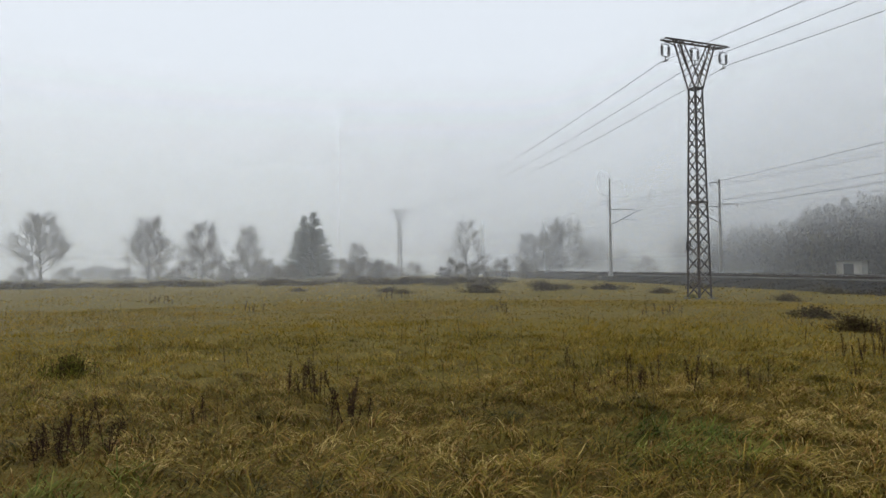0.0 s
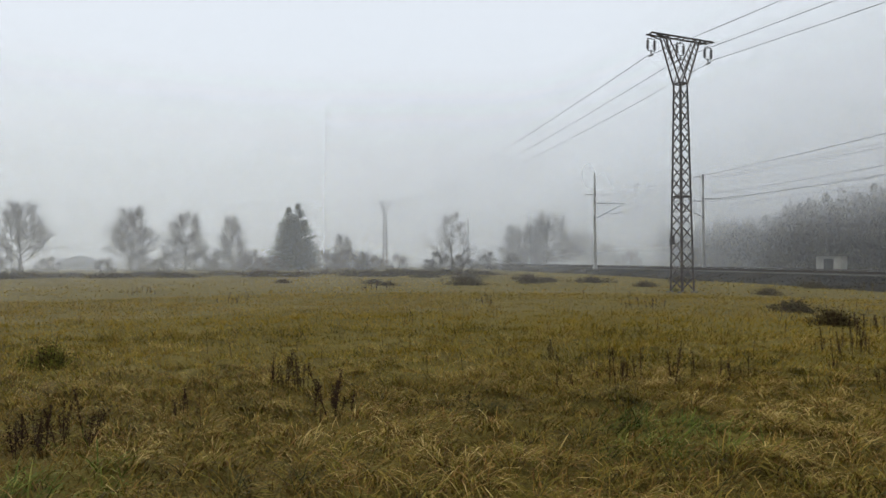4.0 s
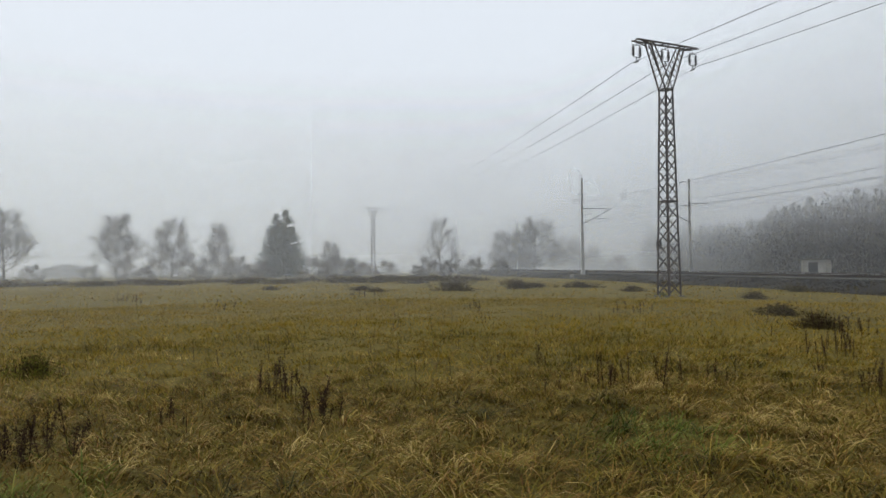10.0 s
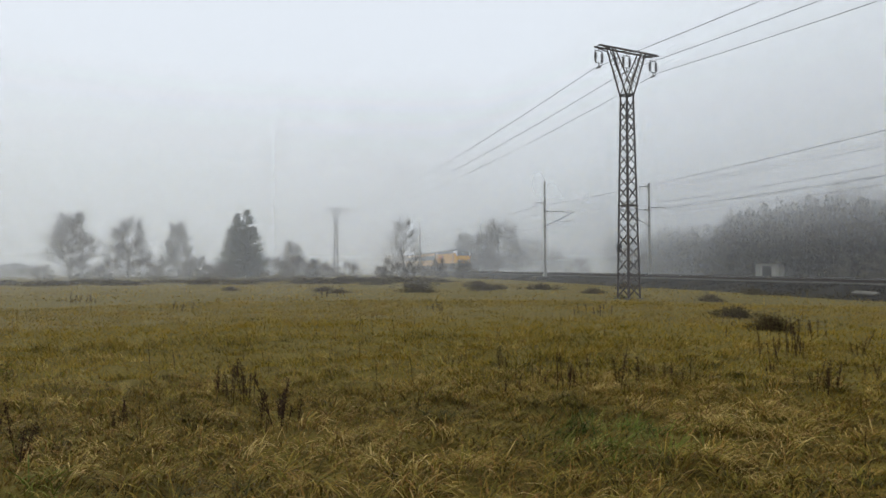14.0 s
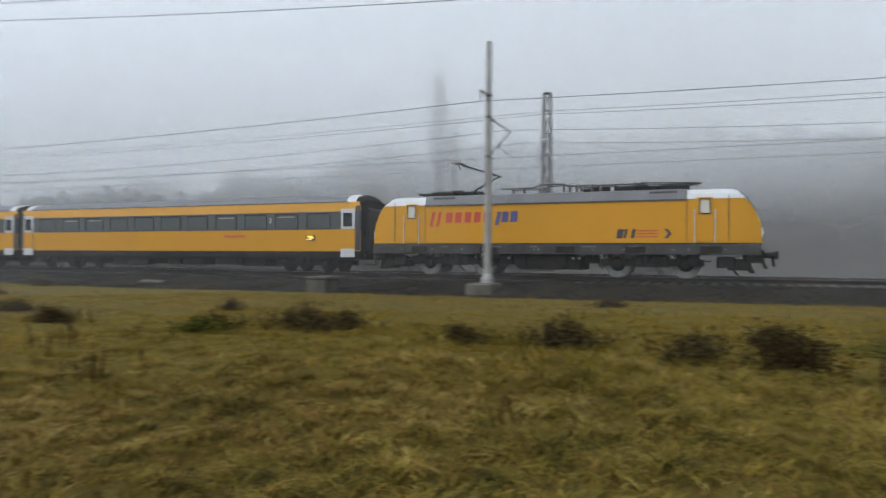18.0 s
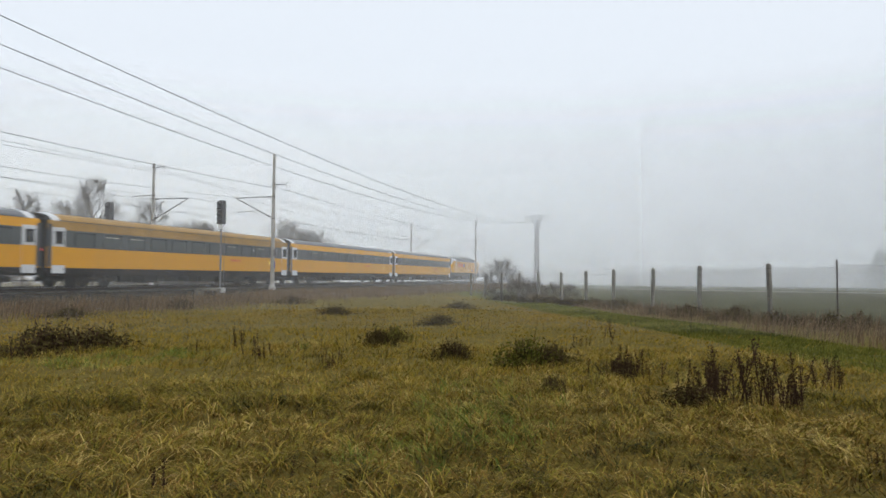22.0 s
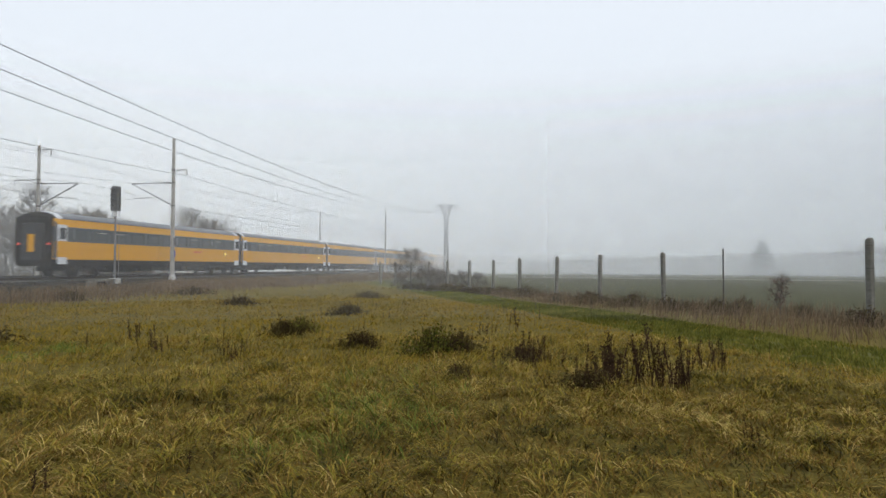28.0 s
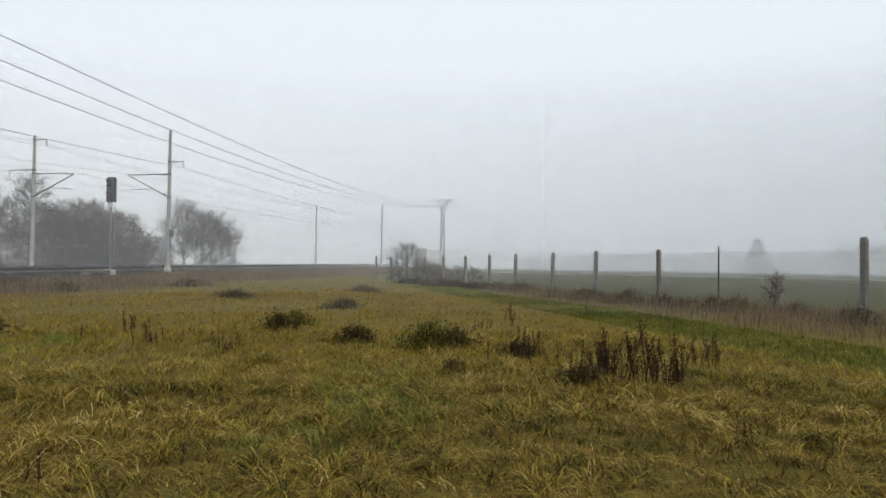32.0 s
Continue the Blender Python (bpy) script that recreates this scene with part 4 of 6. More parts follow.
        for i in range(3):
            mark("emblem_print", 9.45, 1.82 + i * 0.14, 0.95, 0.05, RED, 0.0)
        mark("emblem_arrow", 10.65, 1.78, 0.16, 0.21, INK, 0.8)
        mark("emblem_arrow", 10.81, 1.99, 0.16, 0.21, INK, -0.8)
    # both noses drawn out a little ahead of the cab doors
    for ob in t.children:
        for v in ob.data.vertices if ob.name.split(".")[0] != "bogie" else ():
            if abs(v.co.x) > 7.7:
                v.co.x = math.copysign(7.7 + (abs(v.co.x) - 7.7) * 1.28, v.co.x)
    return t


def digit_two(parent, x, y, z, face):
    cu = bpy.data.curves.new("class_number", "FONT")
    cu.body, cu.size, cu.extrude = "2", 0.42, 0.004
    me_ob = bpy.data.objects.new("class_number_text", cu)
    dg = bpy.context.evaluated_depsgraph_get()
    scene.collection.objects.link(me_ob)
    dg.update()
    me = bpy.data.meshes.new_from_object(me_ob.evaluated_get(dg))
    bpy.data.objects.remove(me_ob)
    me.materials.clear()
    me.materials.append(WHITE)
    return part("class_number", me, None, parent, "white figure 2", at=pose(x, y, z, 90, 0, 0 if face < 0 else 180))


BAND = material("grey_band_paint", (0.064, 0.072, 0.073), (0.056, 0.062, 0.064), 0.4, 0, 1, 0.02)
BAND_GLASS = material("dark_band_glass", (0.058, 0.066, 0.067), (0.05, 0.057, 0.059), 0.36, 0, 0.5, 0.0)


def build_coach():
    t = thing("passenger_coach", "yellow and dark grey passenger coach with white end doors", "coach", group="train coaches")
    L, hw = 13.0, 1.42

    def slab(name, z0, z1, w0, w1, mat, label="", x0=-L, x1=L):
        g = Geo()
        vs = [(x, s * w, z) for x in (x0, x1) for s, w, z in ((-1, w0, z0), (-1, w1, z1), (1, w1, z1), (1, w0, z0))]
        g.add(vs, [(0, 1, 5, 4), (2, 3, 7, 6), (1, 2, 6, 5), (3, 0, 4, 7), (0, 3, 2, 1), (4, 5, 6, 7)])
        return part(name, g, mat, t, label)

    slab("skirt", 0.8, 1.15, hw - 0.08, hw - 0.03, UNDER, "dark skirt")
    slab("lower_panel", 1.15, 2.33, hw - 0.03, hw, YELLOW, "yellow lower side panel")
    band = slab("window_band", 2.33, 3.31, hw, hw, BAND, "dark window band")
    slab("upper_panel", 3.31, 3.82, hw, hw - 0.1, YELLOW, "yellow upper side panel with ribs")
    g = Geo()
    for z in (3.43, 3.56, 3.7):
        for s in (-1, 1):
            g.box((0, s * (hw - 0.1 * (z - 3.31) / 0.51 + 0.004), z), (24.6, 0.02, 0.018))
    part("side_rib", g, YELLOW, t)
    prof = [(-hw + 0.1, 3.82), (-hw + 0.2, 3.97), (-hw + 0.42, 4.13), (-hw + 0.85, 4.26), (0, 4.32), (hw - 0.85, 4.26), (hw - 0.42, 4.13), (hw - 0.2, 3.97), (hw - 0.1, 3.82)]
    part("roof", section_loft([-L + 0.9, L - 0.9], lambda x: [(x, y, z) for y, z in prof]), ROOF, t, "grey ribbed roof", smooth=False)
    for e in (-1, 1):
        part("roof_end", section_loft([e * (L - 0.9), e * (L - 0.32)], lambda x: [(x, y * 1.003, z + 0.006 - (0.03 if abs(x) > L - 0.4 else 0)) for y, z in prof]), WHITE, t, "white roof end")
        part("end_dome", section_loft([e * (L - 0.32), e * (L - 0.05), e * (L + 0.06)], lambda x: [(x, y * (0.97 if abs(x) > L else 1.0), z + 0.004 - (0.3 if abs(x) > L else 0.1 if abs(x) > L - 0.1 else 0.03) * (z - 3.8) / 0.5) for y, z in prof]), UNDER, t, "sooty dark roof dome")
        part("gangway", Geo().bevel_box((e * (L + 0.1), 0, 2.3), (0.36, 1.5, 2.4), 0.08), RUBBER, t, "black rubber gangway")
        part("end_wall", Geo().bevel_box((e * (L + 0.008), 0, 2.45), (0.06, 2.72, 2.9), 0.1), UNDER, t, "sooty dark end wall")
        part("end_door", Geo().bevel_box((e * (L + 0.3), 0, 2.2), (0.03, 0.45, 1.15), 0.02), YELLOW, t, "yellow gangway door")
        for s in (-1, 1):
            part("buffer", Geo().tube((e * L, s * 0.875, 1.05), (e * (L + 0.15), s * 0.875, 1.05), 0.1, 0.1, 10).bevel_box((e * (L + 0.17), s * 0.875, 1.05), (0.05, 0.45, 0.34), 0.02), UNDER, t)
            part("tail_lamp", Geo().lathe([(0.07, 0), (0.07, 0.05)], 10, (e * (L + 0.04), s * 1.1, 2.15), Matrix.Rotation(e * math.pi / 2, 3, "Y")), TAIL if e < 0 else GLASS, t, "small red tail lamp")
            y = s * (hw + 0.01)
            d = part("door", Geo().bevel_box((e * 12.25, y, 2.2), (0.86, 0.04, 2.46), 0.015), WHITE, t, "white entrance door")
            part("door_panel", Geo().box((e * 12.25, y + s * 0.016, 1.82), (0.86, 0.016, 1.06)), YELLOW, d, "yellow lower half of the door")
            part("door_foot", Geo().box((e * 12.25, y + s * 0.012, 0.92), (0.86, 0.03, 0.16)), WHITE, d)
            part("window_frame", Geo().bevel_box((e * 12.25, y + s * 0.022, 2.86), (0.5, 0.02, 0.72), 0.06), RUBBER, d)
            part("window_pane", Geo().bevel_box((e * 12.25, y + s * 0.03, 2.86), (0.4, 0.02, 0.6), 0.06), GLASS, d)
            part("door_step", Geo().box((e * 12.25, s * 1.38, 0.42), (0.8, 0.2, 0.05)), UNDER, t)
            part("corner_strip", Geo().box((e * 12.86, s * (hw + 0.005), 2.4), (0.28, 0.012, 2.4)), DARK, t)
    for s in (-1, 1):
        y = s * (hw + 0.004)
        for i in range(11):
            x = -10.4 + i * 2.08
            w = part("window", Geo().bevel_box((x, y - s * 0.006, 2.82), (1.5, 0.02, 0.8), 0.07), BAND_GLASS, band, "tinted window pane")
            if i in (1, 2, 7, 9):
                part("top_light", Geo().box((x, y + s * 0.012, 3.05), (1.1, 0.008, 0.035)), PANE, w, "thin pale line high on the pane")
        digit_two(band, 7.14 if s < 0 else -7.14, s * (hw + 0.02), 2.72, s)
        dd = part("destination_display", Geo().bevel_box((9.9 if s < 0 else 6.0, y, 1.88), (0.6, 0.03, 0.3), 0.02), DARK, t)
        for i, (dx, w2) in enumerate(((-0.08, 0.34), (0.06, 0.36), (-0.03, 0.4))):
            part("display_line", Geo().box(((9.9 if s < 0 else 6.0) + dx, y + s * 0.018, 1.8 + i * 0.08), (w2, 0.006, 0.055)), DISPLAY, dd, "lit amber line")
        for i in range(8):
            part("emblem_block", Geo().box((4.1 + i * 0.19, y, 1.98), (0.12, 0.008, 0.15)), RED, t)
    for s in (-1, 1):
        part("roof_gutter", Geo().box((0, s * 1.335, 3.83), (24.4, 0.03, 0.04)), DARK, t)
    part("underframe", Geo().bevel_box((0, 0, 0.85), (25.8, 2.5, 0.3), 0.03), UNDER, t)
    g = Geo()
    rnd = random.Random(9)
    for i in range(7):
        g.bevel_box((-6.6 + i * 2.1 + rnd.uniform(-0.3, 0.3), rnd.choice((-0.1, 0.1)), 0.55), (rnd.uniform(0.9, 1.7), 2.3, rnd.uniform(0.35, 0.6)), 0.04)
    part("equipment_box", g, UNDER, t, "dark underfloor boxes")
    for x in (-9.5, 9.5):
        bogie(t, x, 2.5, 0.46, W_COACH)
    return t


loco = build_loco()
coach = build_coach()
COACHES = [coach] + [copy_thing(coach, pose(0, 0, 0)) for i in range(9)]
# two coaches have faded, grimy upper sides
for i, tone, word in ((2, (0.3, 0.17, 0.035), "brownish"), (5, (0.33, 0.16, 0.075), "reddish")):
    faded = material("faded_upper_paint", tone, tuple(a * 0.8 for a in tone), 0.6, 0, 0.9, 0.03, fine=6)
    tagged(COACHES[i], "yellow and dark grey passenger coach with faded " + word + " upper side", "coach", "train coaches")
    for ob in COACHES[i].children:
        if ob.name.startswith(("upper_panel", "side_rib", "roof.")):
            ob.data = ob.data.copy()
            ob.data.materials[0] = faded


# ---- trees ----
BARK = material("grey_brown_bark", (0.075, 0.062, 0.05), (0.05, 0.042, 0.036), 0.95, 0, 3, 0.4)
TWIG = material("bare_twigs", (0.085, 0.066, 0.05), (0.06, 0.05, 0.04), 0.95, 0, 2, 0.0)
# a darker twig tone, used only inside the wood
DARK_TWIG = material("dark_twigs", (0.045, 0.036, 0.029), (0.03, 0.026, 0.022), 0.95, 0, 2, 0.0)
NEEDLE = material("spruce_needles", (0.022, 0.038, 0.022), (0.035, 0.05, 0.026), 0.8, 0, 2, 0.0)


def grow(g, rnd, p, d, length, r, level, spread, twigs, up, tip):
    """One limb in three bent pieces, with side limbs; g[0] holds the wood, g[1] the twigs."""
    n = 3 if level else 2
    pts = [p]
    for i in range(n):
        d = (d + Vector((rnd.uniform(-1, 1), rnd.uniform(-1, 1), rnd.uniform(-1, 1))) * 0.16 + Vector((0, 0, up))).normalized()
        pts.append(pts[-1] + d * length / n)
    for i in range(n):
        a, b = r * (1 - 0.28 * i), r * (1 - 0.28 * (i + 1))
        (g[0] if level > 1 else g[1]).tube(pts[i], pts[i + 1], a, max(b, tip), 5 if level > 1 else 3, caps=False)
    if level == 0:
        return
    k = twigs[level - 1]
    for i in range(k):
        f = 0.3 + 0.7 * (i + rnd.random()) / k
        j = min(n - 1, int(f * n))
        q = pts[j].lerp(pts[j + 1], f * n - j)
        side = d.orthogonal().normalized()
        side.rotate(Matrix.Rotation(rnd.uniform(0, 6.283), 3, d))
        nd = (d * (1 - spread) + side * spread + Vector((0, 0, 0.1))).normalized()
        grow(g, rnd, q, nd, length * rnd.uniform(0.45, 0.7), r * 0.5, level - 1, spread, twigs, up, tip)


def bare_tree(name, label, seed, height, trunk, spread, limbs, twigs, r=0.16, up=0.08, tip=0.012, level=3, category="tree", reach=1.0):
    rnd = random.Random(seed)
    t = thing(name, label, category)
    tr, g = Geo(), (Geo(), Geo())
    pts = [Vector((0, 0, -0.2))]
    for i in range(6):
        pts.append(pts[-1] + Vector((rnd.uniform(-0.05, 0.05) * height * 0.3, rnd.uniform(-0.05, 0.05) * height * 0.3, height * 0.85 / 6)))
    for i in range(6):
        tr.tube(pts[i], pts[i + 1], r * (1.1 - 0.17 * i), r * (1.1 - 0.17 * (i + 1)), 8, caps=False)
    for i in range(limbs):
        f = trunk + (1 - trunk) * (i + rnd.random() * 0.8) / limbs
        k = min(5, int(f * 6))
        q = pts[k].lerp(pts[k + 1], f * 6 - k)
        a = i * 2.4 + rnd.uniform(-0.4, 0.4)
        tilt = spread * (1.15 - 0.55 * f)
        d = Vector((math.cos(a) * tilt, math.sin(a) * tilt, 1 - tilt * 0.6)).normalized()
        grow(g, rnd, q, d, reach * height * (0.58 - 0.34 * f) * rnd.uniform(0.85, 1.15), r * (0.55 - 0.3 * f), level - 1, 0.5, twigs, up, tip)
    part("trunk", tr, BARK, t, smooth=True)
    part("branchwork", g[0], BARK, t)
    part("crown", g[1], TWIG, t, "fine leafless twigs")
    return t


def spruce(name, label, seed, height, width):
    rnd = random.Random(seed)
    t = thing(name, label, "tree")
    part("trunk", Geo().tube((0, 0, -0.2), (0, 0, height * 0.98), 0.16, 0.02, 7), BARK, t)
    g = Geo()
    tiers = 34
    for i in range(tiers):
        f = i / tiers
        z = height * (0.06 + 0.92 * f)
        L = width * (1 - f) ** 0.75 * rnd.uniform(0.9, 1.06) + 0.12
        for k in range(11 if f < 0.7 else 7):
            a = k * 0.571 * 1.0 + i * 1.1 + rnd.uniform(-0.2, 0.2)
            l = L * rnd.uniform(0.7, 1.08)
            zb = z + rnd.uniform(-0.6, 0.6) * height / tiers
            d = Vector((math.cos(a), math.sin(a), 0))
            s = Vector((-d.y, d.x, 0))
            steps = max(3, int(l / 0.22))
            for j in range(steps):
                u = (j + 0.6) / steps
                c = d * l * u + Vector((0, 0, zb - 0.3 * l * u + 0.42 * l * u * u))
                w = 0.34 * (1.25 - u) * l * 0.5 + 0.12
                for sd in (-1, 1):
                    e = c + s * sd * w + d * w * 0.6 + Vector((0, 0, -0.12 - rnd.random() * 0.16))
                    g.add([c - d * 0.09, c + d * 0.13 + Vector((0, 0, 0.03)), e], [(0, 1, 2)])
                g.add([c - s * 0.06, c + s * 0.06, c + d * 0.15 + Vector((0, 0, -0.3 - 0.2 * rnd.random()))], [(0, 1, 2)])
    part("crown", g, NEEDLE, t, "dark drooping needle branches")
    return t


def spot(az, d):
    a = radians(az - (1.4 if az > 0 else 0.5))
    return -math.sin(a) * d, math.cos(a) * d


def plant(ob, az, d, s=1.0, turn=0.0, z=0.0, wide=1.0):
    x, y = spot(az, d)
    return copy_thing(ob, pose(x, y, z, 0, 0, turn) @ Matrix.Diagonal((s * wide, s * wide, s, 1)))


def put(ob, az, d, turn=0.0, z=0.0):
    ob.matrix_basis = pose(*spot(az, d), z, 0, 0, turn)
    return ob


# across the meadow, along the far hedge
oak = put(bare_tree("bare_oak", "bare broad deciduous tree in fog at the meadow's edge", 3, 10.7, 0.14, 1.15, 30, (9, 9), 0.19, 0.12, 0.016, reach=0.72), 107, 124)
plant(oak, 114.2, 126, 1.05, 70)
ash = put(bare_tree("bare_ash", "bare round-crowned deciduous tree in fog", 8, 9.8, 0.13, 1.15, 30, (9, 9), 0.18, 0.12, 0.016, reach=0.74), 103.1, 125)
plant(ash, 99.5, 130, 0.98, 130, wide=0.72)
plant(ash, 90.6, 122, 0.62, 200)
full = put(spruce("spruce", "dark full spruce tree standing in fog at the meadow's edge", 5, 11.4, 4.1), 94.25, 113)
plant(full, 95.05, 114, 0.95, 50)
small = spruce("small_spruce", "small dark spruce in fog", 6, 3.4, 1.2)
put(small, 89.0, 120)
slim = put(bare_tree("bare_alder", "slim bare tree with a shrubby foot beside the railway", 12, 9.0, 0.08, 0.9, 17, (8, 7), 0.12, 0.08, 0.014, reach=0.7), 81.4, 104)
willow = put(bare_tree("bare_willow", "bare spreading willow in fog beyond the railway", 21, 11.2, 0.08, 1.3, 28, (9, 9), 0.26, 0.05, 0.02, reach=0.9), 73.4, 142)
plant(willow, 75.6, 146, 0.8, 150, wide=1.1)
plant(willow, 70.6, 168, 0.78, 90)
plant(willow, 68.6, 175, 0.55, 40)
shrub = put(bare_tree("bare_shrub", "dense bare rounded shrub in fog", 31, 2.9, 0.02, 1.25, 22, (9, 7), 0.06, 0.05, 0.01, category="shrub"), 78.4, 96)
for az, d, s in ((104.2, 118, 1.1), (102.0, 118, 1.2), (100.2, 120, 1.25), (98.0, 116, 1.2), (106.4, 118, 1.1), (92.0, 104, 1.1), (90.2, 110, 1.2), (88.6, 108, 1.0), (82.5, 84, 0.95), (80.6, 85, 0.8), (83.4, 86, 0.6), (86.0, 110, 0.9), (87.8, 112, 0.8), (91.0, 112, 0.75), (97.2, 100, 0.7), (96.2, 104, 0.85), (98.6, 110, 0.9), (101, 112, 0.7), (105, 110, 0.7), (108.6, 112, 0.75), (112.4, 112, 0.8), (76.4, 100, 0.9), (115, 112, 0.9), (74.9, 150, 1.2), (66.6, 160, 1.3)):
    plant(shrub, az, d, s, az * 7, wide=1.25)

# the wood on the slope behind the tracks
LITTER = material("leaf_litter", (0.045, 0.034, 0.024), (0.03, 0.026, 0.02), 0.95, 0, 0.3, 0.6, fine=3)


def slope_z(x, y):
    """Height of the wooded slope."""
    u = min(1.0, max(0.0, (y - 72) / 70))
    side = min(1.0, max(0.0, (80 - x) / 66)) * min(1.0, max(0.0, (x + 165) / 60))
    return (8 + 9 * min(1.0, max(0.0, (x + 110) / 70))) * u * u * (3 - 2 * u) * side * side * (3 - 2 * side) - 0.3 * (1 - side)


def build_slope():
    g = Geo()
    nx, ny = 48, 20
    vs = [(-250 + 350 * i / nx, 66 + 110 * j / ny, slope_z(-250 + 350 * i / nx, 66 + 110 * j / ny) - (0.4 if j == 0 else 0)) for i in range(nx + 1) for j in range(ny + 1)]
    g.add(vs, [(i * (ny + 1) + j, (i + 1) * (ny + 1) + j, (i + 1) * (ny + 1) + j + 1, i * (ny + 1) + j + 1) for i in range(nx) for j in range(ny)])
    tagged(part("wooded_slope", g, LITTER, smooth=True), "gentle slope of brown leaf litter under the wood", "hillside", kind="structure")


build_slope()
rw = random.Random(15)
wood = put(bare_tree("forest_tree", "tall bare tree in the foggy wood behind the railway", 41, 8.6, 0.25, 0.7, 16, (8, 8), 0.14, 0.1, 0.016), 40, 112, z=6)
wood_b = put(bare_tree("forest_tree", "bare crooked tree in the foggy wood behind the railway", 44, 7, 0.2, 0.9, 15, (8, 8), 0.13, 0.06, 0.016), 36, 112, z=4.5)
fir = put(spruce("forest_spruce", "dark spruce in the foggy wood behind the railway", 47, 8.1, 2.6), 45.5, 112, z=3)
for i in range(150):
    x, y = rw.uniform(-190, 66), rw.uniform(90, 160)
    az = math.degrees(math.atan2(-x, y))
    if az > 57 or (az > 47 and y < 84):
        continue
    src = rw.choice((wood, wood_b, wood, wood_b, fir))
    s = rw.uniform(0.72, 1.2) * (0.85 if x > -8 else 1.0)
    w = rw.uniform(0.95, 1.3)
    copy_thing(src, pose(x, y, slope_z(x, y) - 0.1, 0, 0, rw.uniform(0, 360)) @ Matrix.Diagonal((s * w, s * w, s, 1)))
for i in range(90):
    x, y = rw.uniform(-135, -45), rw.uniform(88, 125)
    s = rw.uniform(0.8, 1.5)
    if math.degrees(math.atan2(-x, y)) < 54:
        copy_thing(rw.choice((wood_b, wood, wood_b, fir)), pose(x, y, slope_z(x, y) - 0.1, 0, 0, i * 47) @ Matrix.Diagonal((s * 1.2, s * 1.2, s, 1)))
poplar = put(bare_tree("poplar", "tall narrow bare poplar looming in the fog", 52, 18.5, 0.2, 0.17, 15, (6, 5), 0.2, 0.22, 0.02), 23.6, 72)
poplar.matrix_basis = poplar.matrix_basis @ Matrix.Diagonal((0.5, 0.5, 1, 1))
plant(poplar, 22.3, 74, 0.8, 80, wide=0.5)
plant(wood_b, 29.6, 84, 1.45, 140)
for i in range(46):
    x, y = rw.uniform(-150, 50), rw.uniform(68, 84)
    s = rw.uniform(0.8, 1.5)
    copy_thing(shrub, pose(x, y, slope_z(x, y) - 0.1, 0, 0, i * 40) @ Matrix.Diagonal((s * 1.5, s * 1.5, s, 1)))
plant(wood_b, -22.6, 100, 0.88, 20)
plant(wood_b, -26, 100, 1.0, 80)

# the closed mass of the wood behind its first trees
fw = np.random.RandomState(23)
k = 1000
az = np.radians(fw.uniform(-15, 63, k))
d = np.interp(np.degrees(az), (-15, -8, 10, 30, 48, 53, 58, 63), (112, 104, 97, 97, 103, 112, 150, 185)) + 36 * fw.uniform(0, 1, k) ** 1.4
cx, cy = -np.sin(az) * d, np.cos(az) * d
cz = np.array([max(0.0, slope_z(x, y)) for x, y in zip(cx, cy)])
tall = fw.uniform(6.5, 11, k) * np.interp(np.degrees(az), (-15, -9, 0, 45, 50, 56, 63), (0.5, 0.75, 1.0, 1.0, 1.1, 0.95, 1.1))
per = 190
f = fw.uniform(0.02, 1, (k, per))
wide = (np.sin(np.pi * np.clip(f * 0.8 + 0.22, 0, 1)) * 0.9 + 0.15) * fw.uniform(1.6, 3.0, (k, 1)) * np.sqrt(fw.uniform(0, 1, (k, per)))
th = fw.uniform(0, 6.283, (k, per))
c = np.stack([cx[:, None] + wide * np.cos(th), cy[:, None] + wide * np.sin(th), cz[:, None] + f * tall[:, None]], -1).reshape(-1, 3)
tri = c[:, None, :] + fw.uniform(-0.33, 0.33, (len(c), 3, 3)) * np.array([1, 1, 2.0])
tagged(new("wood_interior", fast_mesh("wood_interior", tri.reshape(-1, 3), np.zeros((0, 4), int), np.arange(3 * len(c)).reshape(-1, 3), DARK_TWIG)), "dense bare twigs and brush deep in the foggy wood", "woodland", kind="stuff")

# the row of trees beyond the tracks on the other side
lime = put(bare_tree("bare_lime", "tall bare tree with an open round crown beyond the railway", 66, 12.3, 0.3, 0.95, 22, (9, 8), 0.18, 0.07, 0.016, reach=0.62), -45.0, 84)
for az, d, s, turn in ((-36.4, 84, 0.86, 40), (-34.0, 85, 0.83, 100), (-40.4, 85, 0.85, 160), (-43.3, 86, 0.8, 220), (-49.0, 84, 0.83, 280), (-47.2, 88, 0.66, 330), (-31.6, 86, 0.8, 20), (-29.2, 88, 0.76, 75), (-38.6, 90, 0.7, 130)):
    plant(lime, az, d, s, turn, wide=1.1)
thicket = put(bare_tree("thicket", "broad dark leafless thicket beyond the railway", 71, 7.6, 0.03, 1.2, 28, (11, 9), 0.14, 0.03, 0.015, category="shrub"), -52.6, 84)
plant(thicket, -50.6, 86, 0.86, 100)
plant(thicket, -54.8, 84, 0.82, 210)
plant(thicket, -47.6, 88, 0.6, 10)
for az, d, s in ((-51.6, 82, 0.7), (-53.8, 87, 0.9), (-56.2, 85, 0.55), (-52.2, 90, 1.0)):
    plant(thicket, az, d, s, az * 17)
birch = put(bare_tree("bare_birch", "slim bare tree in a small group beyond the railway", 77, 7.9, 0.1, 0.75, 22, (9, 8), 0.1, 0.07, 0.012), -59.3, 90)
plant(birch, -60.7, 93, 0.9, 60)
plant(birch, -62.2, 95, 0.72, 160, wide=1.2)
plant(birch, -57.6, 92, 0.5, 30)
plant(birch, -50.2, 84, 0.85, 200, wide=1.3)
plant(birch, -61.4, 91, 0.85, 210, wide=1.2)

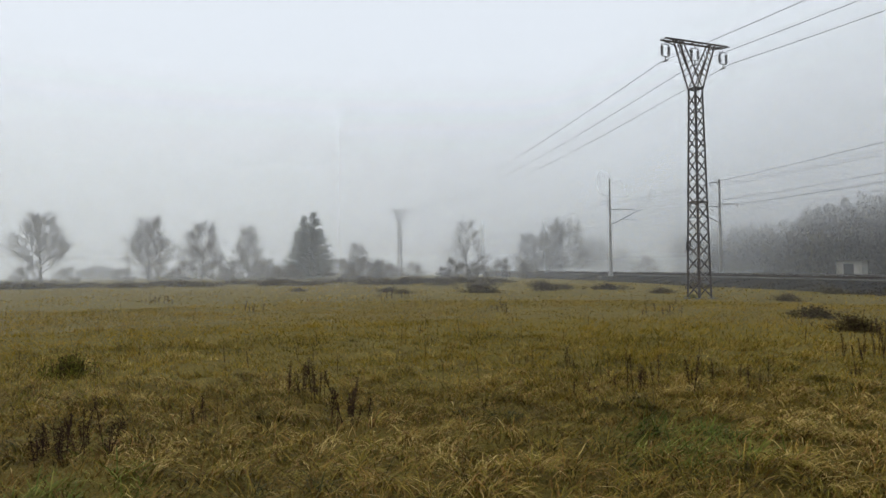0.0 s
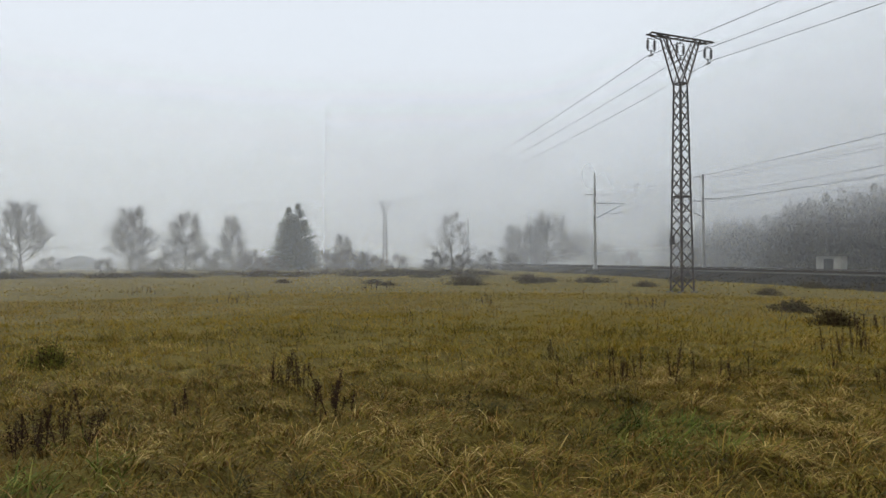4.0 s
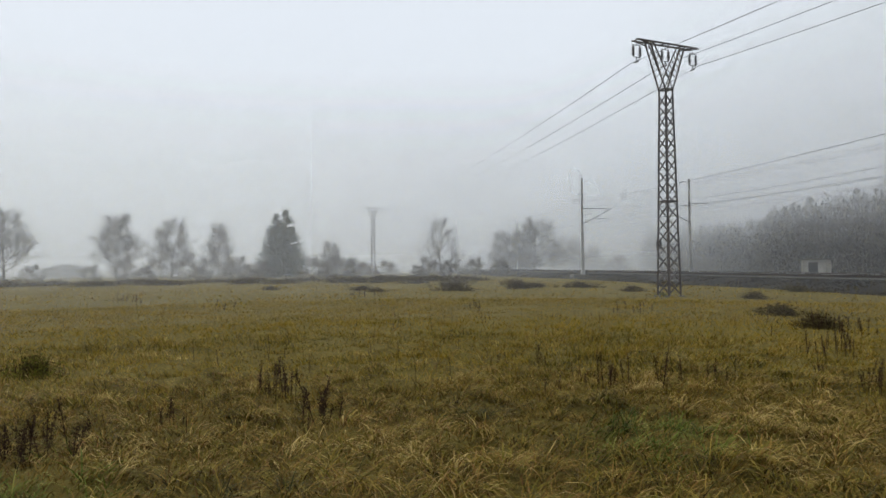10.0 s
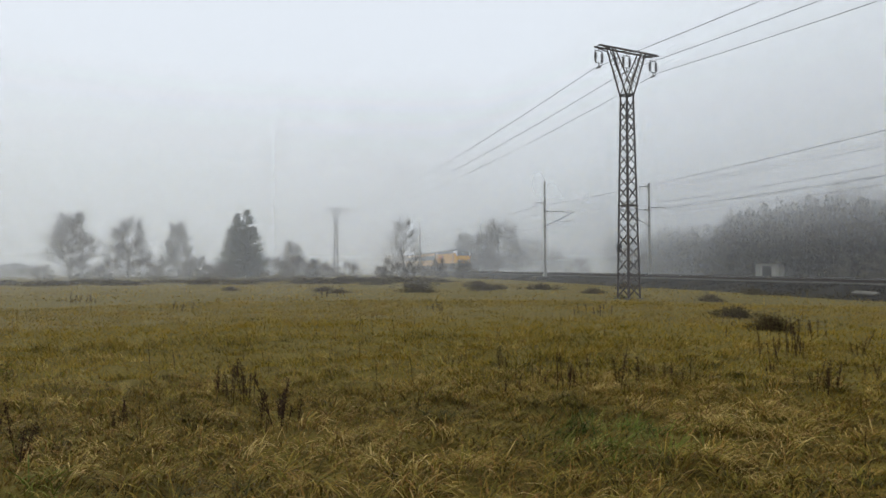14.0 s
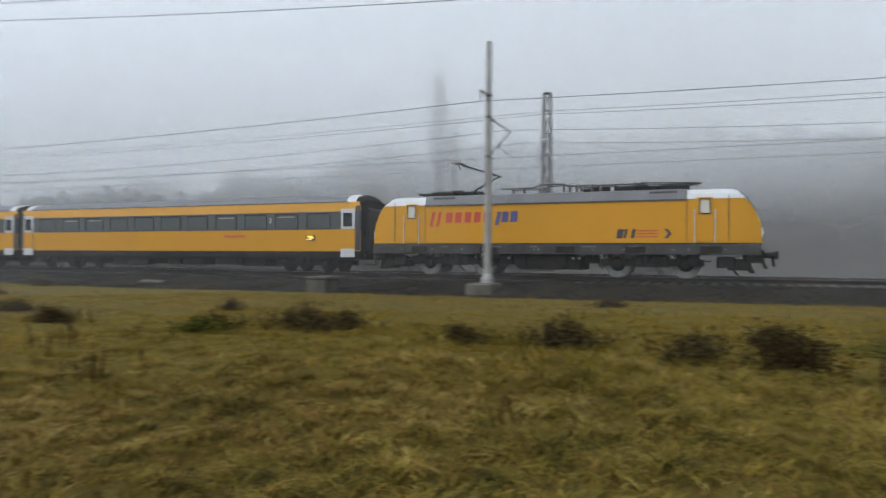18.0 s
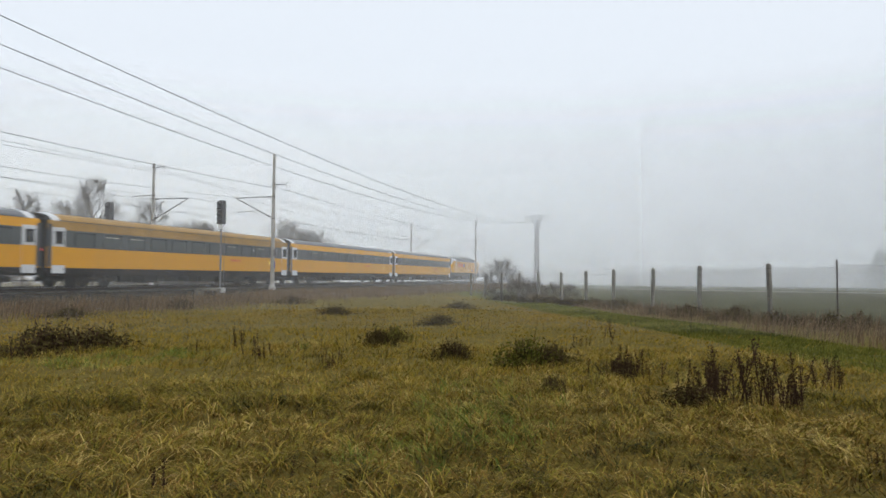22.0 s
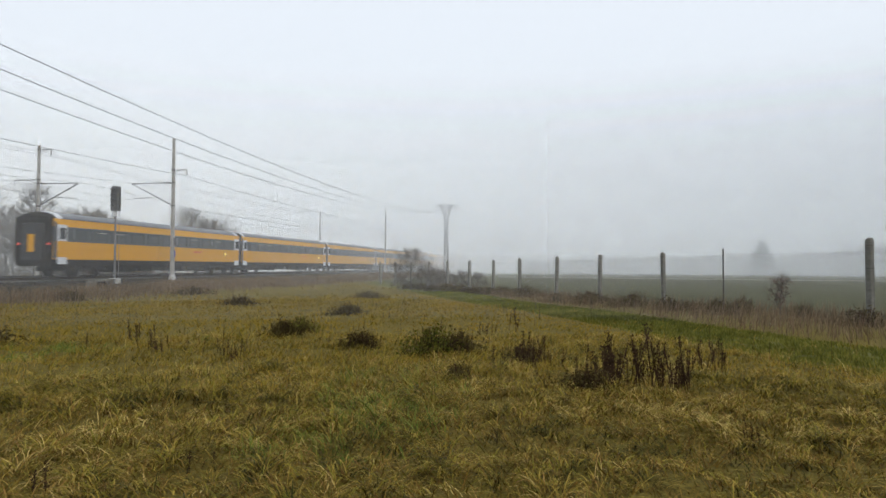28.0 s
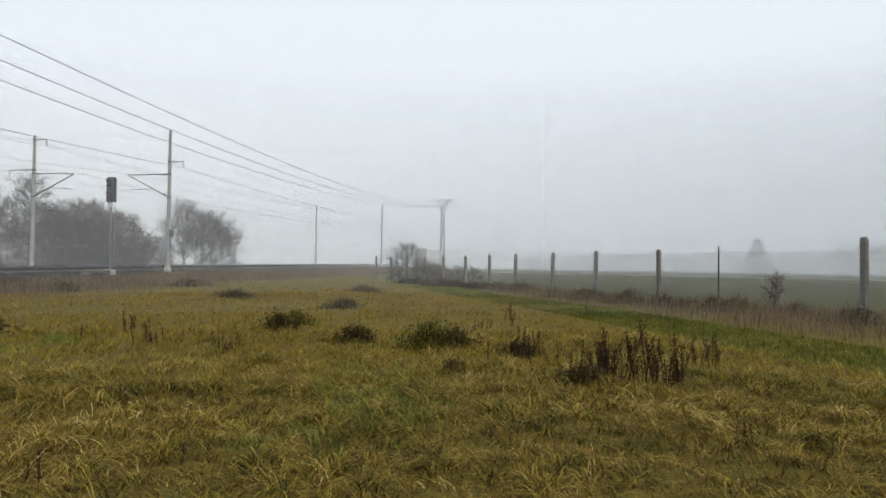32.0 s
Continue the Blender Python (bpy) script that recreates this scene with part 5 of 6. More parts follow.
for az, s in ((-58, 0.7), (-61, 0.8), (-63, 0.6), (-46, 0.9), (-43, 0.8), (-40, 0.8), (-37, 0.9), (-34, 0.8)):
    plant(shrub, az, 82, s, az * 9, wide=1.2)
# by the end of the fence and beyond
plant(birch, -77.3, 48, 0.34, 20, wide=1.2)
for az, d, s in ((-78.6, 52, 0.5), (-80.2, 54, 0.45), (-81.6, 56, 0.45), (-82.9, 58, 0.4), (-79.4, 60, 0.55), (-76.4, 52, 0.3)):
    plant(shrub, az, d, s, az * 5, wide=1.3)
plant(small, -105.3, 185, 2.5, 15, wide=1.1)
for az, d, s in ((-111.5, 205, 2.6), (-113.5, 205, 2.6)):
    plant(shrub, az, d, s, az * 5, wide=1.5)
# a hedge far across the sown field
hd = np.random.RandomState(19)
k = 26000
aa, rr = np.radians(hd.uniform(-26, 12, k)), hd.uniform(226, 240, k)
top = np.interp(aa, np.linspace(-0.5, 0.25, 90), hd.uniform(3.2, 5.4, 90)) * hd.uniform(0.8, 1.1, k)
c = np.stack([rr * np.cos(aa), rr * np.sin(aa), hd.uniform(0, 1, k) ** 0.8 * top], 1)
tri = c[:, None, :] + hd.uniform(-0.7, 0.7, (k, 3, 3))
tagged(new("far_hedge", fast_mesh("far_hedge", tri.reshape(-1, 3), np.zeros((0, 4), int), np.arange(3 * k).reshape(-1, 3), TWIG)), "long low hedge fading in the fog across the field", "hedge", kind="stuff")
sapling = put(bare_tree("roadside_sapling", "small crooked reddish sapling by the fence", 83, 1.45, 0.2, 0.5, 8, (5, 4), 0.03, 0.05, 0.006, category="sapling"), -106.2, 26.5)
lr = random.Random(3)
g = Geo()
for i in range(170):
    c = Vector((lr.gauss(0, 0.16), lr.gauss(0, 0.16), lr.uniform(0.4, 1.4)))
    u = Vector((lr.gauss(0, 1), lr.gauss(0, 1), lr.gauss(-0.4, 0.8))).normalized() * lr.uniform(0.06, 0.12)
    v = u.orthogonal().normalized() * 0.03
    g.add([c, c + u * 0.5 + v, c + u, c + u * 0.5 - v], [(0, 1, 2, 3)])
part("foliage", g, material("russet_leaves", (0.09, 0.045, 0.025), (0.06, 0.032, 0.02), 0.8, 0, 6, 0.0), sapling, "withered russet leaves")


# ---- buildings far off ----
def low_building(name, label, x, y, turn, size, roof_h, wall, roof):
    L, W, H = size
    t = thing(name, label, "building", pose(x, y, 0, 0, 0, turn))
    part("wall", Geo().box((0, 0, H / 2), (L, W, H)), wall, t)
    r = Geo()
    o = 0.25
    a, b = L / 2 + o, W / 2 + o
    r.add([(-a, -b, H), (a, -b, H), (a, b, H), (-a, b, H), (-a, 0, H + roof_h), (a, 0, H + roof_h), (-a, -b, H + 0.1), (a, -b, H + 0.1), (a, b, H + 0.1), (-a, b, H + 0.1)], [(0, 1, 7, 6), (2, 3, 9, 8), (6, 7, 5, 4), (8, 9, 4, 5), (0, 6, 4, 9, 3), (1, 2, 8, 5, 7), (0, 3, 2, 1)])
    part("roof", r, roof, t)
    n = max(1, int(L / 4))
    for i in range(n):
        part("door" if i == 0 else "window", Geo().bevel_box((-L / 2 + (i + 0.5) * L / n, -W / 2 - 0.02, H * 0.5), (min(0.9, L / n * 0.5), 0.06, H * (0.75 if i == 0 else 0.3)), 0.02), DARK, t)
    return t


hx, hy = spot(52.3, 80)
low_building("relay_hut", "low pale grey trackside relay hut beyond the rails", hx, hy, 35, (2.3, 2.0, 1.95), 0.1, CONC, CONC_DIRTY)
bx, by = spot(110.5, 168)
low_building("barn", "long low barn fading in the fog", bx, by, 20, (20, 8, 1.6), 1.3, CONC_DIRTY, ROOF)


track = Geo()
for i in range(24):
    p, q = Vector((106, 8)).lerp(Vector((86, -62)), i / 24), Vector((106, 8)).lerp(Vector((86, -62)), (i + 1) / 24)
    w = Vector((1.5, -0.4))
    track.add([(p.x - w.x, p.y - w.y, 0.02), (q.x - w.x, q.y - w.y, 0.02), (q.x + w.x, q.y + w.y, 0.05), (p.x + w.x, p.y + w.y, 0.05)], [(0, 1, 2, 3)])
tagged(part("farm_track", track, material("pale_gravel", (0.19, 0.175, 0.14), (0.14, 0.125, 0.1), 0.95, 0, 0.6, 0.5)), "pale gravel farm track across the field", "track", kind="structure")

# ---- fence ----
LICHEN = material("lichen_concrete", (0.17, 0.16, 0.14), (0.1, 0.095, 0.08), 0.95, 0, 6, 0.5, fine=40, c3=(0.2, 0.2, 0.14), spread=0.15)


def fence_post(s, h, w=0.16, steel=False):
    p = FENCE_A + FENCE_D * s * 9.18
    t = thing("fence_post", "slim rusty steel fence post" if steel else "weathered grey concrete fence post with a rounded top", "fence post", pose(p.x, p.y, 0, random.uniform(-1.5, 1.5), random.uniform(-1, 1), math.degrees(math.atan2(FENCE_D.y, FENCE_D.x))), "fence posts")
    if steel:
        part("post", Geo().tube((0, 0, -0.3), (0, 0, h), 0.03, 0.03, 8), STEEL, t)
    else:
        g = Geo()
        lay = [(-0.4, w / 2), (h - 0.12, w / 2), (h - 0.04, w / 2 - 0.02), (h, w / 2 - 0.06)]
        vs = []
        for z, a in lay:
            b = 0.025
            vs += [(a, a - b, z), (a - b, a, z), (-a + b, a, z), (-a, a - b, z), (-a, -a + b, z), (-a + b, -a, z), (a - b, -a, z), (a, -a + b, z)]
        g.add(vs, [(k * 8 + i, k * 8 + (i + 1) % 8, k * 8 + 8 + (i + 1) % 8, k * 8 + 8 + i) for k in range(3) for i in range(8)] + [tuple(range(24, 32))])
        part("post", g, LICHEN, t)
        part("tie_wire", Geo().lathe([(w * 0.72, h * 0.62), (w * 0.72, h * 0.62 + 0.02)], 8).lathe([(w * 0.72, h * 0.9), (w * 0.72, h * 0.9 + 0.02)], 8), STEEL, t)
    return t


random.seed(5)
POSTS = [(-0.5, 2.5, False), (0.0, 2.66, False), (0.64, 2.42, True), (1.0, 2.36, False), (1.488, 2.33, False), (1.9, 2.26, False), (2.32, 2.22, False), (2.67, 2.14, False), (3.03, 2.1, False), (3.42, 2.1, False), (3.8, 2.1, False), (4.2, 2.1, False), (4.6, 2.1, False), (5.0, 2.1, False)]
for s, h, st in POSTS:
    fence_post(s, h, 0.2 if s <= 0 else 0.17, st)
net = thing("wire_fence", "sagging rusty wire mesh strung between fence posts", "fence")
for (a, ha, _), (b, hb, _) in zip(POSTS, POSTS[1:]):
    g = Geo()
    A, B = FENCE_A + FENCE_D * a * 9.18, FENCE_A + FENCE_D * b * 9.18
    L = (B - A).length
    top = min(ha, hb) - 0.2

    def at_(u, z):
        q = A.lerp(B, u)
        return (q.x, q.y, z - 0.05 * math.sin(math.pi * u))

    for z in (0.15, top * 0.5, top):
        g.line([at_(i / 6, z) for i in range(7)], 0.004, 3)
    if a < 2:
        step = 0.09
        k = int((L + top) / step)
        for i in range(k):
            for dr in (1, -1):
                x0, z0 = i * step, 0.12
                x1, z1 = i * step - (top - 0.12), top
                if x0 > L:
                    z0, x0 = z0 + (x0 - L), L
                if x1 < 0:
                    z1, x1 = z1 + x1, 0
                if z1 <= z0:
                    continue
                u0, u1 = (x0 / L, x1 / L) if dr > 0 else (1 - x0 / L, 1 - x1 / L)
                g.tube(at_(u0, z0), at_(u1, z1), 0.0025, 0.0025, 3, caps=False)
    tagged(part("mesh_panel", g, STEEL, net), kind="stuff")


# ---- mist: standing layers, thicker with distance ----
def mist_layer(radius, amount, ground=1.0):
    n = 72
    h = radius * 0.3 + 12
    g = Geo()
    o = radius * 0.37
    vs = [(radius * math.cos(2 * math.pi * i / n + o), radius * math.sin(2 * math.pi * i / n + o), z) for z in (-3, h) for i in range(n)]
    g.add(vs, [(i, (i + 1) % n, n + (i + 1) % n, n + i) for i in range(n)])
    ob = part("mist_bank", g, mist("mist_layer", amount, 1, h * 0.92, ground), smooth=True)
    tagged(ob, "thin grey layer of standing mist over the meadow", "mist", "mist banks", "stuff")


# extinction per metre grows with distance from the dry meadow
RADII = (22, 34, 46, 60, 75, 91, 104, 117, 131, 146, 162, 180, 198, 220, 246, 274, 305, 340, 380, 430, 490)
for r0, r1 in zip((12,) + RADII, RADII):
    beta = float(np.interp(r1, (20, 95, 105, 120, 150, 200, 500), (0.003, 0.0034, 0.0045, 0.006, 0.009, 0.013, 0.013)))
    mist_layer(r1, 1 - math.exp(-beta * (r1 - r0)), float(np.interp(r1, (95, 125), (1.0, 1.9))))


# low cloud that hides the tree tops on the slope
for i in range(13):
    y = 44 + 3.5 * i
    g = Geo().add([(-230, y, -2), (150, y, -2), (150, y, 64), (-230, y, 64)], [(0, 1, 2, 3)])
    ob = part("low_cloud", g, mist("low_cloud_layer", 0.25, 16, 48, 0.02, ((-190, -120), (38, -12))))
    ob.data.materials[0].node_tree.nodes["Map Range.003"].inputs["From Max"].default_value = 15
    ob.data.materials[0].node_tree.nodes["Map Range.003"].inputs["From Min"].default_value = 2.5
    tagged(ob, "drifting layer of low cloud over the wooded slope", "mist", "low clouds", "stuff")


# ---- meadow plants ----
def blade_material(name, tones, rough=0.6, patch=0.35, through_light=0.4):
    """Blades differ one by one and by patches of the meadow."""
    m = bpy.data.materials.new(name)
    m.use_nodes = True
    nd, ln = m.node_tree.nodes, m.node_tree.links
    bs = nd["Principled BSDF"]
    bs.inputs["Roughness"].default_value = rough
    bs.inputs["Specular IOR Level"].default_value = 0.12
    g = nd.new("ShaderNodeNewGeometry")
    n = nd.new("ShaderNodeTexNoise")
    n.inputs["Scale"].default_value, n.inputs["Detail"].default_value = patch, 4
    ln.new(g.outputs["Position"], n.inputs["Vector"])
    mr = nd.new("ShaderNodeMapRange")
    mr.inputs["From Min"].default_value, mr.inputs["From Max"].default_value = 0.3, 0.7
    mr.inputs["To Min"].default_value, mr.inputs["To Max"].default_value = -0.42, 0.62
    n2 = nd.new("ShaderNodeTexNoise")
    n2.inputs["Scale"].default_value, n2.inputs["Detail"].default_value = 2.8, 3
    ln.new(g.outputs["Position"], n2.inputs["Vector"])
    av = nd.new("ShaderNodeMixRGB")
    av.inputs[0].default_value = 0.5
    ln.new(n.outputs["Fac"], av.inputs[1])
    ln.new(n2.outputs["Fac"], av.inputs[2])
    ln.new(av.outputs[0], mr.inputs["Value"])
    add = nd.new("ShaderNodeMath")
    add.use_clamp = True
    own = nd.new("ShaderNodeMath")
    own.operation = "MULTIPLY"
    own.inputs[1].default_value = 0.8
    ln.new(g.outputs["Random Per Island"], own.inputs[0])
    ln.new(own.outputs[0], add.inputs[0])
    ln.new(mr.outputs[0], add.inputs[1])
    r = nd.new("ShaderNodeValToRGB")
    ln.new(add.outputs[0], r.inputs[0])
    e = r.color_ramp.elements
    e[0].color, e[1].color = (*tones[0], 1), (*tones[-1], 1)
    for i, c in enumerate(tones[1:-1]):
        k = e.new((i + 1) / (len(tones) - 1))
        k.color = (*c, 1)
    ln.new(r.outputs[0], bs.inputs["Base Color"])
    # thin blades let light through
    tl, mx = nd.new("ShaderNodeBsdfTranslucent"), nd.new("ShaderNodeMixShader")
    mx.inputs[0].default_value = through_light
    ln.new(r.outputs[0], tl.inputs["Color"])
    ln.new(bs.outputs[0], mx.inputs[1])
    ln.new(tl.outputs[0], mx.inputs[2])
    ln.new(mx.outputs[0], nd["Material Output"].inputs["Surface"])
    return m


GRASS = blade_material("meadow_grass", [(0.026, 0.030, 0.004), (0.052, 0.035, 0.008), (0.116, 0.104, 0.011), (0.093, 0.049, 0.011), (0.219, 0.161, 0.019), (0.153, 0.139, 0.016), (0.316, 0.228, 0.040), (0.195, 0.100, 0.022), (0.446, 0.339, 0.112)], 0.7, through_light=0.15)
THATCH = blade_material("dead_thatch", [(0.026, 0.019, 0.006), (0.110, 0.076, 0.013), (0.209, 0.140, 0.030), (0.094, 0.045, 0.012), (0.121, 0.103, 0.013)], 0.9, through_light=0.15)
GREEN = blade_material("green_grass", [(0.033, 0.052, 0.008), (0.072, 0.101, 0.014), (0.130, 0.150, 0.023), (0.260, 0.240, 0.058)], 0.8, through_light=0.2)
TURF = blade_material("mown_turf", [(0.050, 0.061, 0.010), (0.089, 0.098, 0.015), (0.133, 0.130, 0.021), (0.199, 0.177, 0.035)], 0.8)
REED = blade_material("dead_tall_grass", [(0.077, 0.055, 0.034), (0.134, 0.092, 0.056), (0.230, 0.166, 0.098), (0.090, 0.064, 0.034), (0.166, 0.096, 0.051)])
DOCK = blade_material("dead_dock", [(0.026, 0.015, 0.01), (0.04, 0.022, 0.014), (0.055, 0.032, 0.02)], 0.9)
BRAMBLE = blade_material("withered_leaves", [(0.033, 0.024, 0.011), (0.065, 0.048, 0.016), (0.090, 0.072, 0.021), (0.053, 0.031, 0.015)], 0.8)
LEAFY = blade_material("yellowing_leaves", [(0.045, 0.058, 0.012), (0.11, 0.118, 0.018), (0.17, 0.15, 0.028), (0.05, 0.035, 0.014)], 0.8)
gs = np.random.RandomState(11)
WAVES = [(gs.uniform(-1, 1, 2) * f, gs.uniform(0, 6.28)) for f in (0.25, 0.4, 0.8, 1.4, 2.2, 3.3, 5.0)]


def swell(x, y, k=0):
    """Smooth noise of the meadow, about -1 to 1."""
    v = 0
    for i, (w, ph) in enumerate(WAVES):
        v = v + np.sin(x * w[0] + y * w[1] + ph + k * (i + 1) * 1.7) / (1 + 0.35 * i)
    return v / 2.6


def fence_off(x, y):
    """How far a place lies behind (+) or before (-) the fence."""
    return (x - FENCE_A.x) * FENCE_D.y - (y - FENCE_A.y) * FENCE_D.x


def blades(name, label, x, y, length, width, lean, mat, az=None, category="grass", segs=2, rise=0.35, lift=0.0):
    """Bent blades: each leans more and more from its foot to its tip."""
    n = len(x)
    if az is None:
        az = swell(x, y, 3) * 2.6 + gs.uniform(-1.3, 1.3, n)
    z0 = zgrid(x, y) - 0.02 + lift
    face = az + np.pi / 2 + gs.normal(0, 0.6, n)
    wx, wy = np.cos(face) * width / 2, np.sin(face) * width / 2
    dx, dy = np.cos(az), np.sin(az)
    v = np.empty((n, 2 * segs + 1, 3), np.float32)
    if segs > 2:
        z0 = z0 + 0.1 * np.clip(swell(x * 2.6, y * 2.6, 7), 0, 1)
    px, py, pz = x.copy(), y.copy(), z0.copy()
    for k in range(segs):
        w = 1.0 - 0.35 * k / segs
        v[:, 2 * k] = np.stack([px - wx * w, py - wy * w, pz], 1)
        v[:, 2 * k + 1] = np.stack([px + wx * w, py + wy * w, pz], 1)
        l = lean * (rise + (1 - rise) * (k + 0.5) / segs)
        st = length / segs
        px, py = px + dx * np.sin(l) * st, py + dy * np.sin(l) * st
        pz = np.maximum(pz + np.cos(l) * st, z0 + 0.03)
    v[:, 2 * segs] = np.stack([px, py, pz], 1)
    m = 2 * segs + 1
    b = np.arange(n)[:, None] * m
    quads = np.concatenate([b + np.array([[2 * k, 2 * k + 1, 2 * k + 3, 2 * k + 2]]) for k in range(segs - 1)]) if segs > 1 else np.zeros((0, 4), int)
    ob = new(name, fast_mesh(name, v.reshape(-1, 3), quads, b + np.array([[2 * segs - 2, 2 * segs - 1, 2 * segs]]), mat))
    return tagged(ob, label, category, kind="stuff")


def scatter(n, r0, r1, a0=-28, a1=208):
    """Places in a ring sector, angles in degrees from +x."""
    r = np.sqrt(gs.uniform(r0 * r0, r1 * r1, n))
    a = np.radians(gs.uniform(a0, a1, n))
    x, y = r * np.cos(a), r * np.sin(a)
    return x, y


def strip_off(x, y):
    """Distance from the middle of the mown strip."""
    return (x - STRIP_A.x) * STRIP_D.y - (y - STRIP_A.y) * STRIP_D.x


def sow(name, label, tufts, per, r0, r1, ln, wd, mat, size=0.07, keep=None, segs=2, comb=0.8, fall=(1.75, 0.35), rise=0.35):
    """Tussocks of long blades, combed over to one side or falling to all sides."""
    cx, cy = scatter(tufts, r0, r1)
    s = swell(cx, cy)
    ok = (cy < 28.3) & (gs.uniform(-1.9, 1.0, tufts) < s * 0.8 + 0.35)
    so = strip_off(cx, cy)
    ok &= (fence_off(cx, cy) < 0.3) & ((np.abs(so) > 1.5) | (cx < 4) | (gs.uniform(0, 1, tufts) < 0.1)) & ((so < 1.2) | (cx < 8))
    if keep is not None:
        ok &= keep(cx, cy, s)
    cx, cy = cx[ok], cy[ok]
    k = len(cx)
    big = np.clip(0.9 + 0.4 * swell(cx * 2.3, cy * 2.3, 2), 0.5, 1.4) * gs.uniform(0.65, 1.25, k)
    n = k * per
    x = np.repeat(cx, per) + gs.normal(0, size, n)
    y = np.repeat(cy, per) + gs.normal(0, size, n)
    out = np.arctan2(y - np.repeat(cy, per), x - np.repeat(cx, per)) + gs.normal(0, 0.5, n)
    lay = np.repeat(swell(cx, cy, 3) * 3.0 + gs.normal(0, 0.8, k), per) + gs.normal(0, 0.45, n)
    az = np.where(gs.uniform(0, 1, n) < comb, lay, out)
    length = gs.uniform(ln[0], ln[1], n) * np.repeat(big, per)
    lean = np.clip(gs.normal(fall[0], fall[1], n), 0.2, 2.9)
    return blades(name, label, x, y, length, gs.uniform(wd[0], wd[1], n), lean, mat, az, segs=segs, rise=rise)


def near_green(x, y, s):
    v = swell(x * 0.6, y * 0.6, 5)
    for px, py, pr in ((-6.4, 3.2, 1.2), (6.5, 2.2, 1.0), (9.0, 2.0, 1.5), (5.5, -1.5, 0.9), (-6.0, -2.2, 1.4)):
        v = v + 1.2 * np.exp(-((x - px) ** 2 + (y - py) ** 2) / pr ** 2)
    return v > 0.8


def not_green(x, y, s):
    return ~near_green(x, y, s) | (gs.uniform(0, 1, len(x)) < 0.25)


MATTED = "matted olive and straw coloured autumn grass"
FADED = blade_material("faded_meadow", [(0.101, 0.083, 0.011), (0.169, 0.126, 0.015), (0.230, 0.157, 0.019), (0.284, 0.188, 0.027), (0.203, 0.119, 0.020)], 0.8)
RUSSET = blade_material("russet_meadow", [(0.028, 0.030, 0.005), (0.050, 0.030, 0.007), (0.115, 0.102, 0.011), (0.090, 0.043, 0.011), (0.200, 0.136, 0.018), (0.140, 0.122, 0.014), (0.280, 0.193, 0.034), (0.180, 0.085, 0.020), (0.420, 0.310, 0.108)], 0.7, through_light=0.15)


def west(x, y, s):
    return not_green(x, y, s) & (x < gs.normal(-3, 1.0, len(x)))


def east(x, y, s):
    return x >= gs.normal(-3, 1.0, len(x))


for side, tone, word in ((west, RUSSET, "reddish"), (east, GRASS, "straw coloured")):
    sow("meadow_grass", "matted olive and " + word + " autumn grass", 4300, 15, 2.6, 9.0, (0.13, 0.32), (0.007, 0.013), tone, 0.075, side, 3, 0.45, (1.95, 0.4))
    sow("grass_tussocks", "drooping tussocks of long faded " + word + " grass", 2500, 60, 2.6, 11.5, (0.2, 0.46), (0.006, 0.012), tone, 0.07, side, 4, 0.4, (2.55, 0.3), 0.16)
sow("meadow_grass", MATTED, 9500, 20, 9.0, 17, (0.13, 0.3), (0.007, 0.0125), GRASS, 0.12, not_green, 2, 0.4, (1.6, 0.45))
sow("meadow_grass", MATTED, 6000, 18, 9.0, 17, (0.12, 0.26), (0.008, 0.014), FADED, 0.16, None, 2, 0.4, (1.6, 0.4))
sow("meadow_grass", MATTED, 17000, 13, 17, 34, (0.14, 0.26), (0.014, 0.026), FADED, 0.22, None, 2, 0.3, (1.7, 0.35))
sow("meadow_grass", MATTED, 15000, 6, 34, 90, (0.14, 0.3), (0.04, 0.08), FADED, 0.6, None, 2, 0.3, (1.75, 0.3))
x, y = scatter(95000, 2.6, 10)
ok = (strip_off(x, y) < -1.2) | (x < 4)
x, y = x[ok], y[ok]
blades("grass_thatch", "flattened dead grass matted between the tussocks", x, y, gs.uniform(0.09, 0.24, len(x)), gs.uniform(0.006, 0.012, len(x)), gs.normal(1.42, 0.16, len(x)), THATCH, gs.uniform(0, 6.28, len(x)))


sow("green_grass", "patches of longer green grass in the meadow", 9000, 18, 2.6, 16, (0.14, 0.36), (0.007, 0.014), GREEN, 0.08, near_green, 3)
# short green turf on the mown strip before the fence
u, w = gs.uniform(-9, 34, 70000), gs.uniform(-1.6, 1.6, 70000)
x, y = STRIP_A.x + STRIP_D.x * u + STRIP_D.y * w, STRIP_A.y + STRIP_D.y * u - STRIP_D.x * w
blades("green_grass", "short green turf of a mown strip along the fence", x, y, gs.uniform(0.06, 0.14, len(x)), gs.uniform(0.012, 0.03, len(x)), gs.uniform(0.2, 1.3, len(x)), TURF)
# tall dead grass at the foot of the embankment and along the fence
x, y = gs.uniform(8, 120, 100000), 27.5 - np.abs(gs.normal(0, 3.0, 100000))
ok = gs.uniform(0, 1, len(x)) < np.clip((x - 8) / 34, 0, 1) * (0.65 + 0.5 * swell(x, y, 1))
x, y = x[ok], y[ok]
blades("dead_tall_grass", "pale brown dead tall grass along the embankment", x, y, gs.uniform(0.3, 0.95, len(x)), gs.uniform(0.012, 0.026, len(x)), gs.uniform(0.1, 0.9, len(x)), REED)
x, y = gs.uniform(12, 62, 90000), gs.uniform(-16, 16, 90000)
ok = (strip_off(x, y) > 1.5) & (fence_off(x, y) < 0.8) & (gs.uniform(0, 1, len(x)) < 0.55 + 0.6 * swell(x * 1.5, y * 1.5, 1))
x, y = x[ok], y[ok]
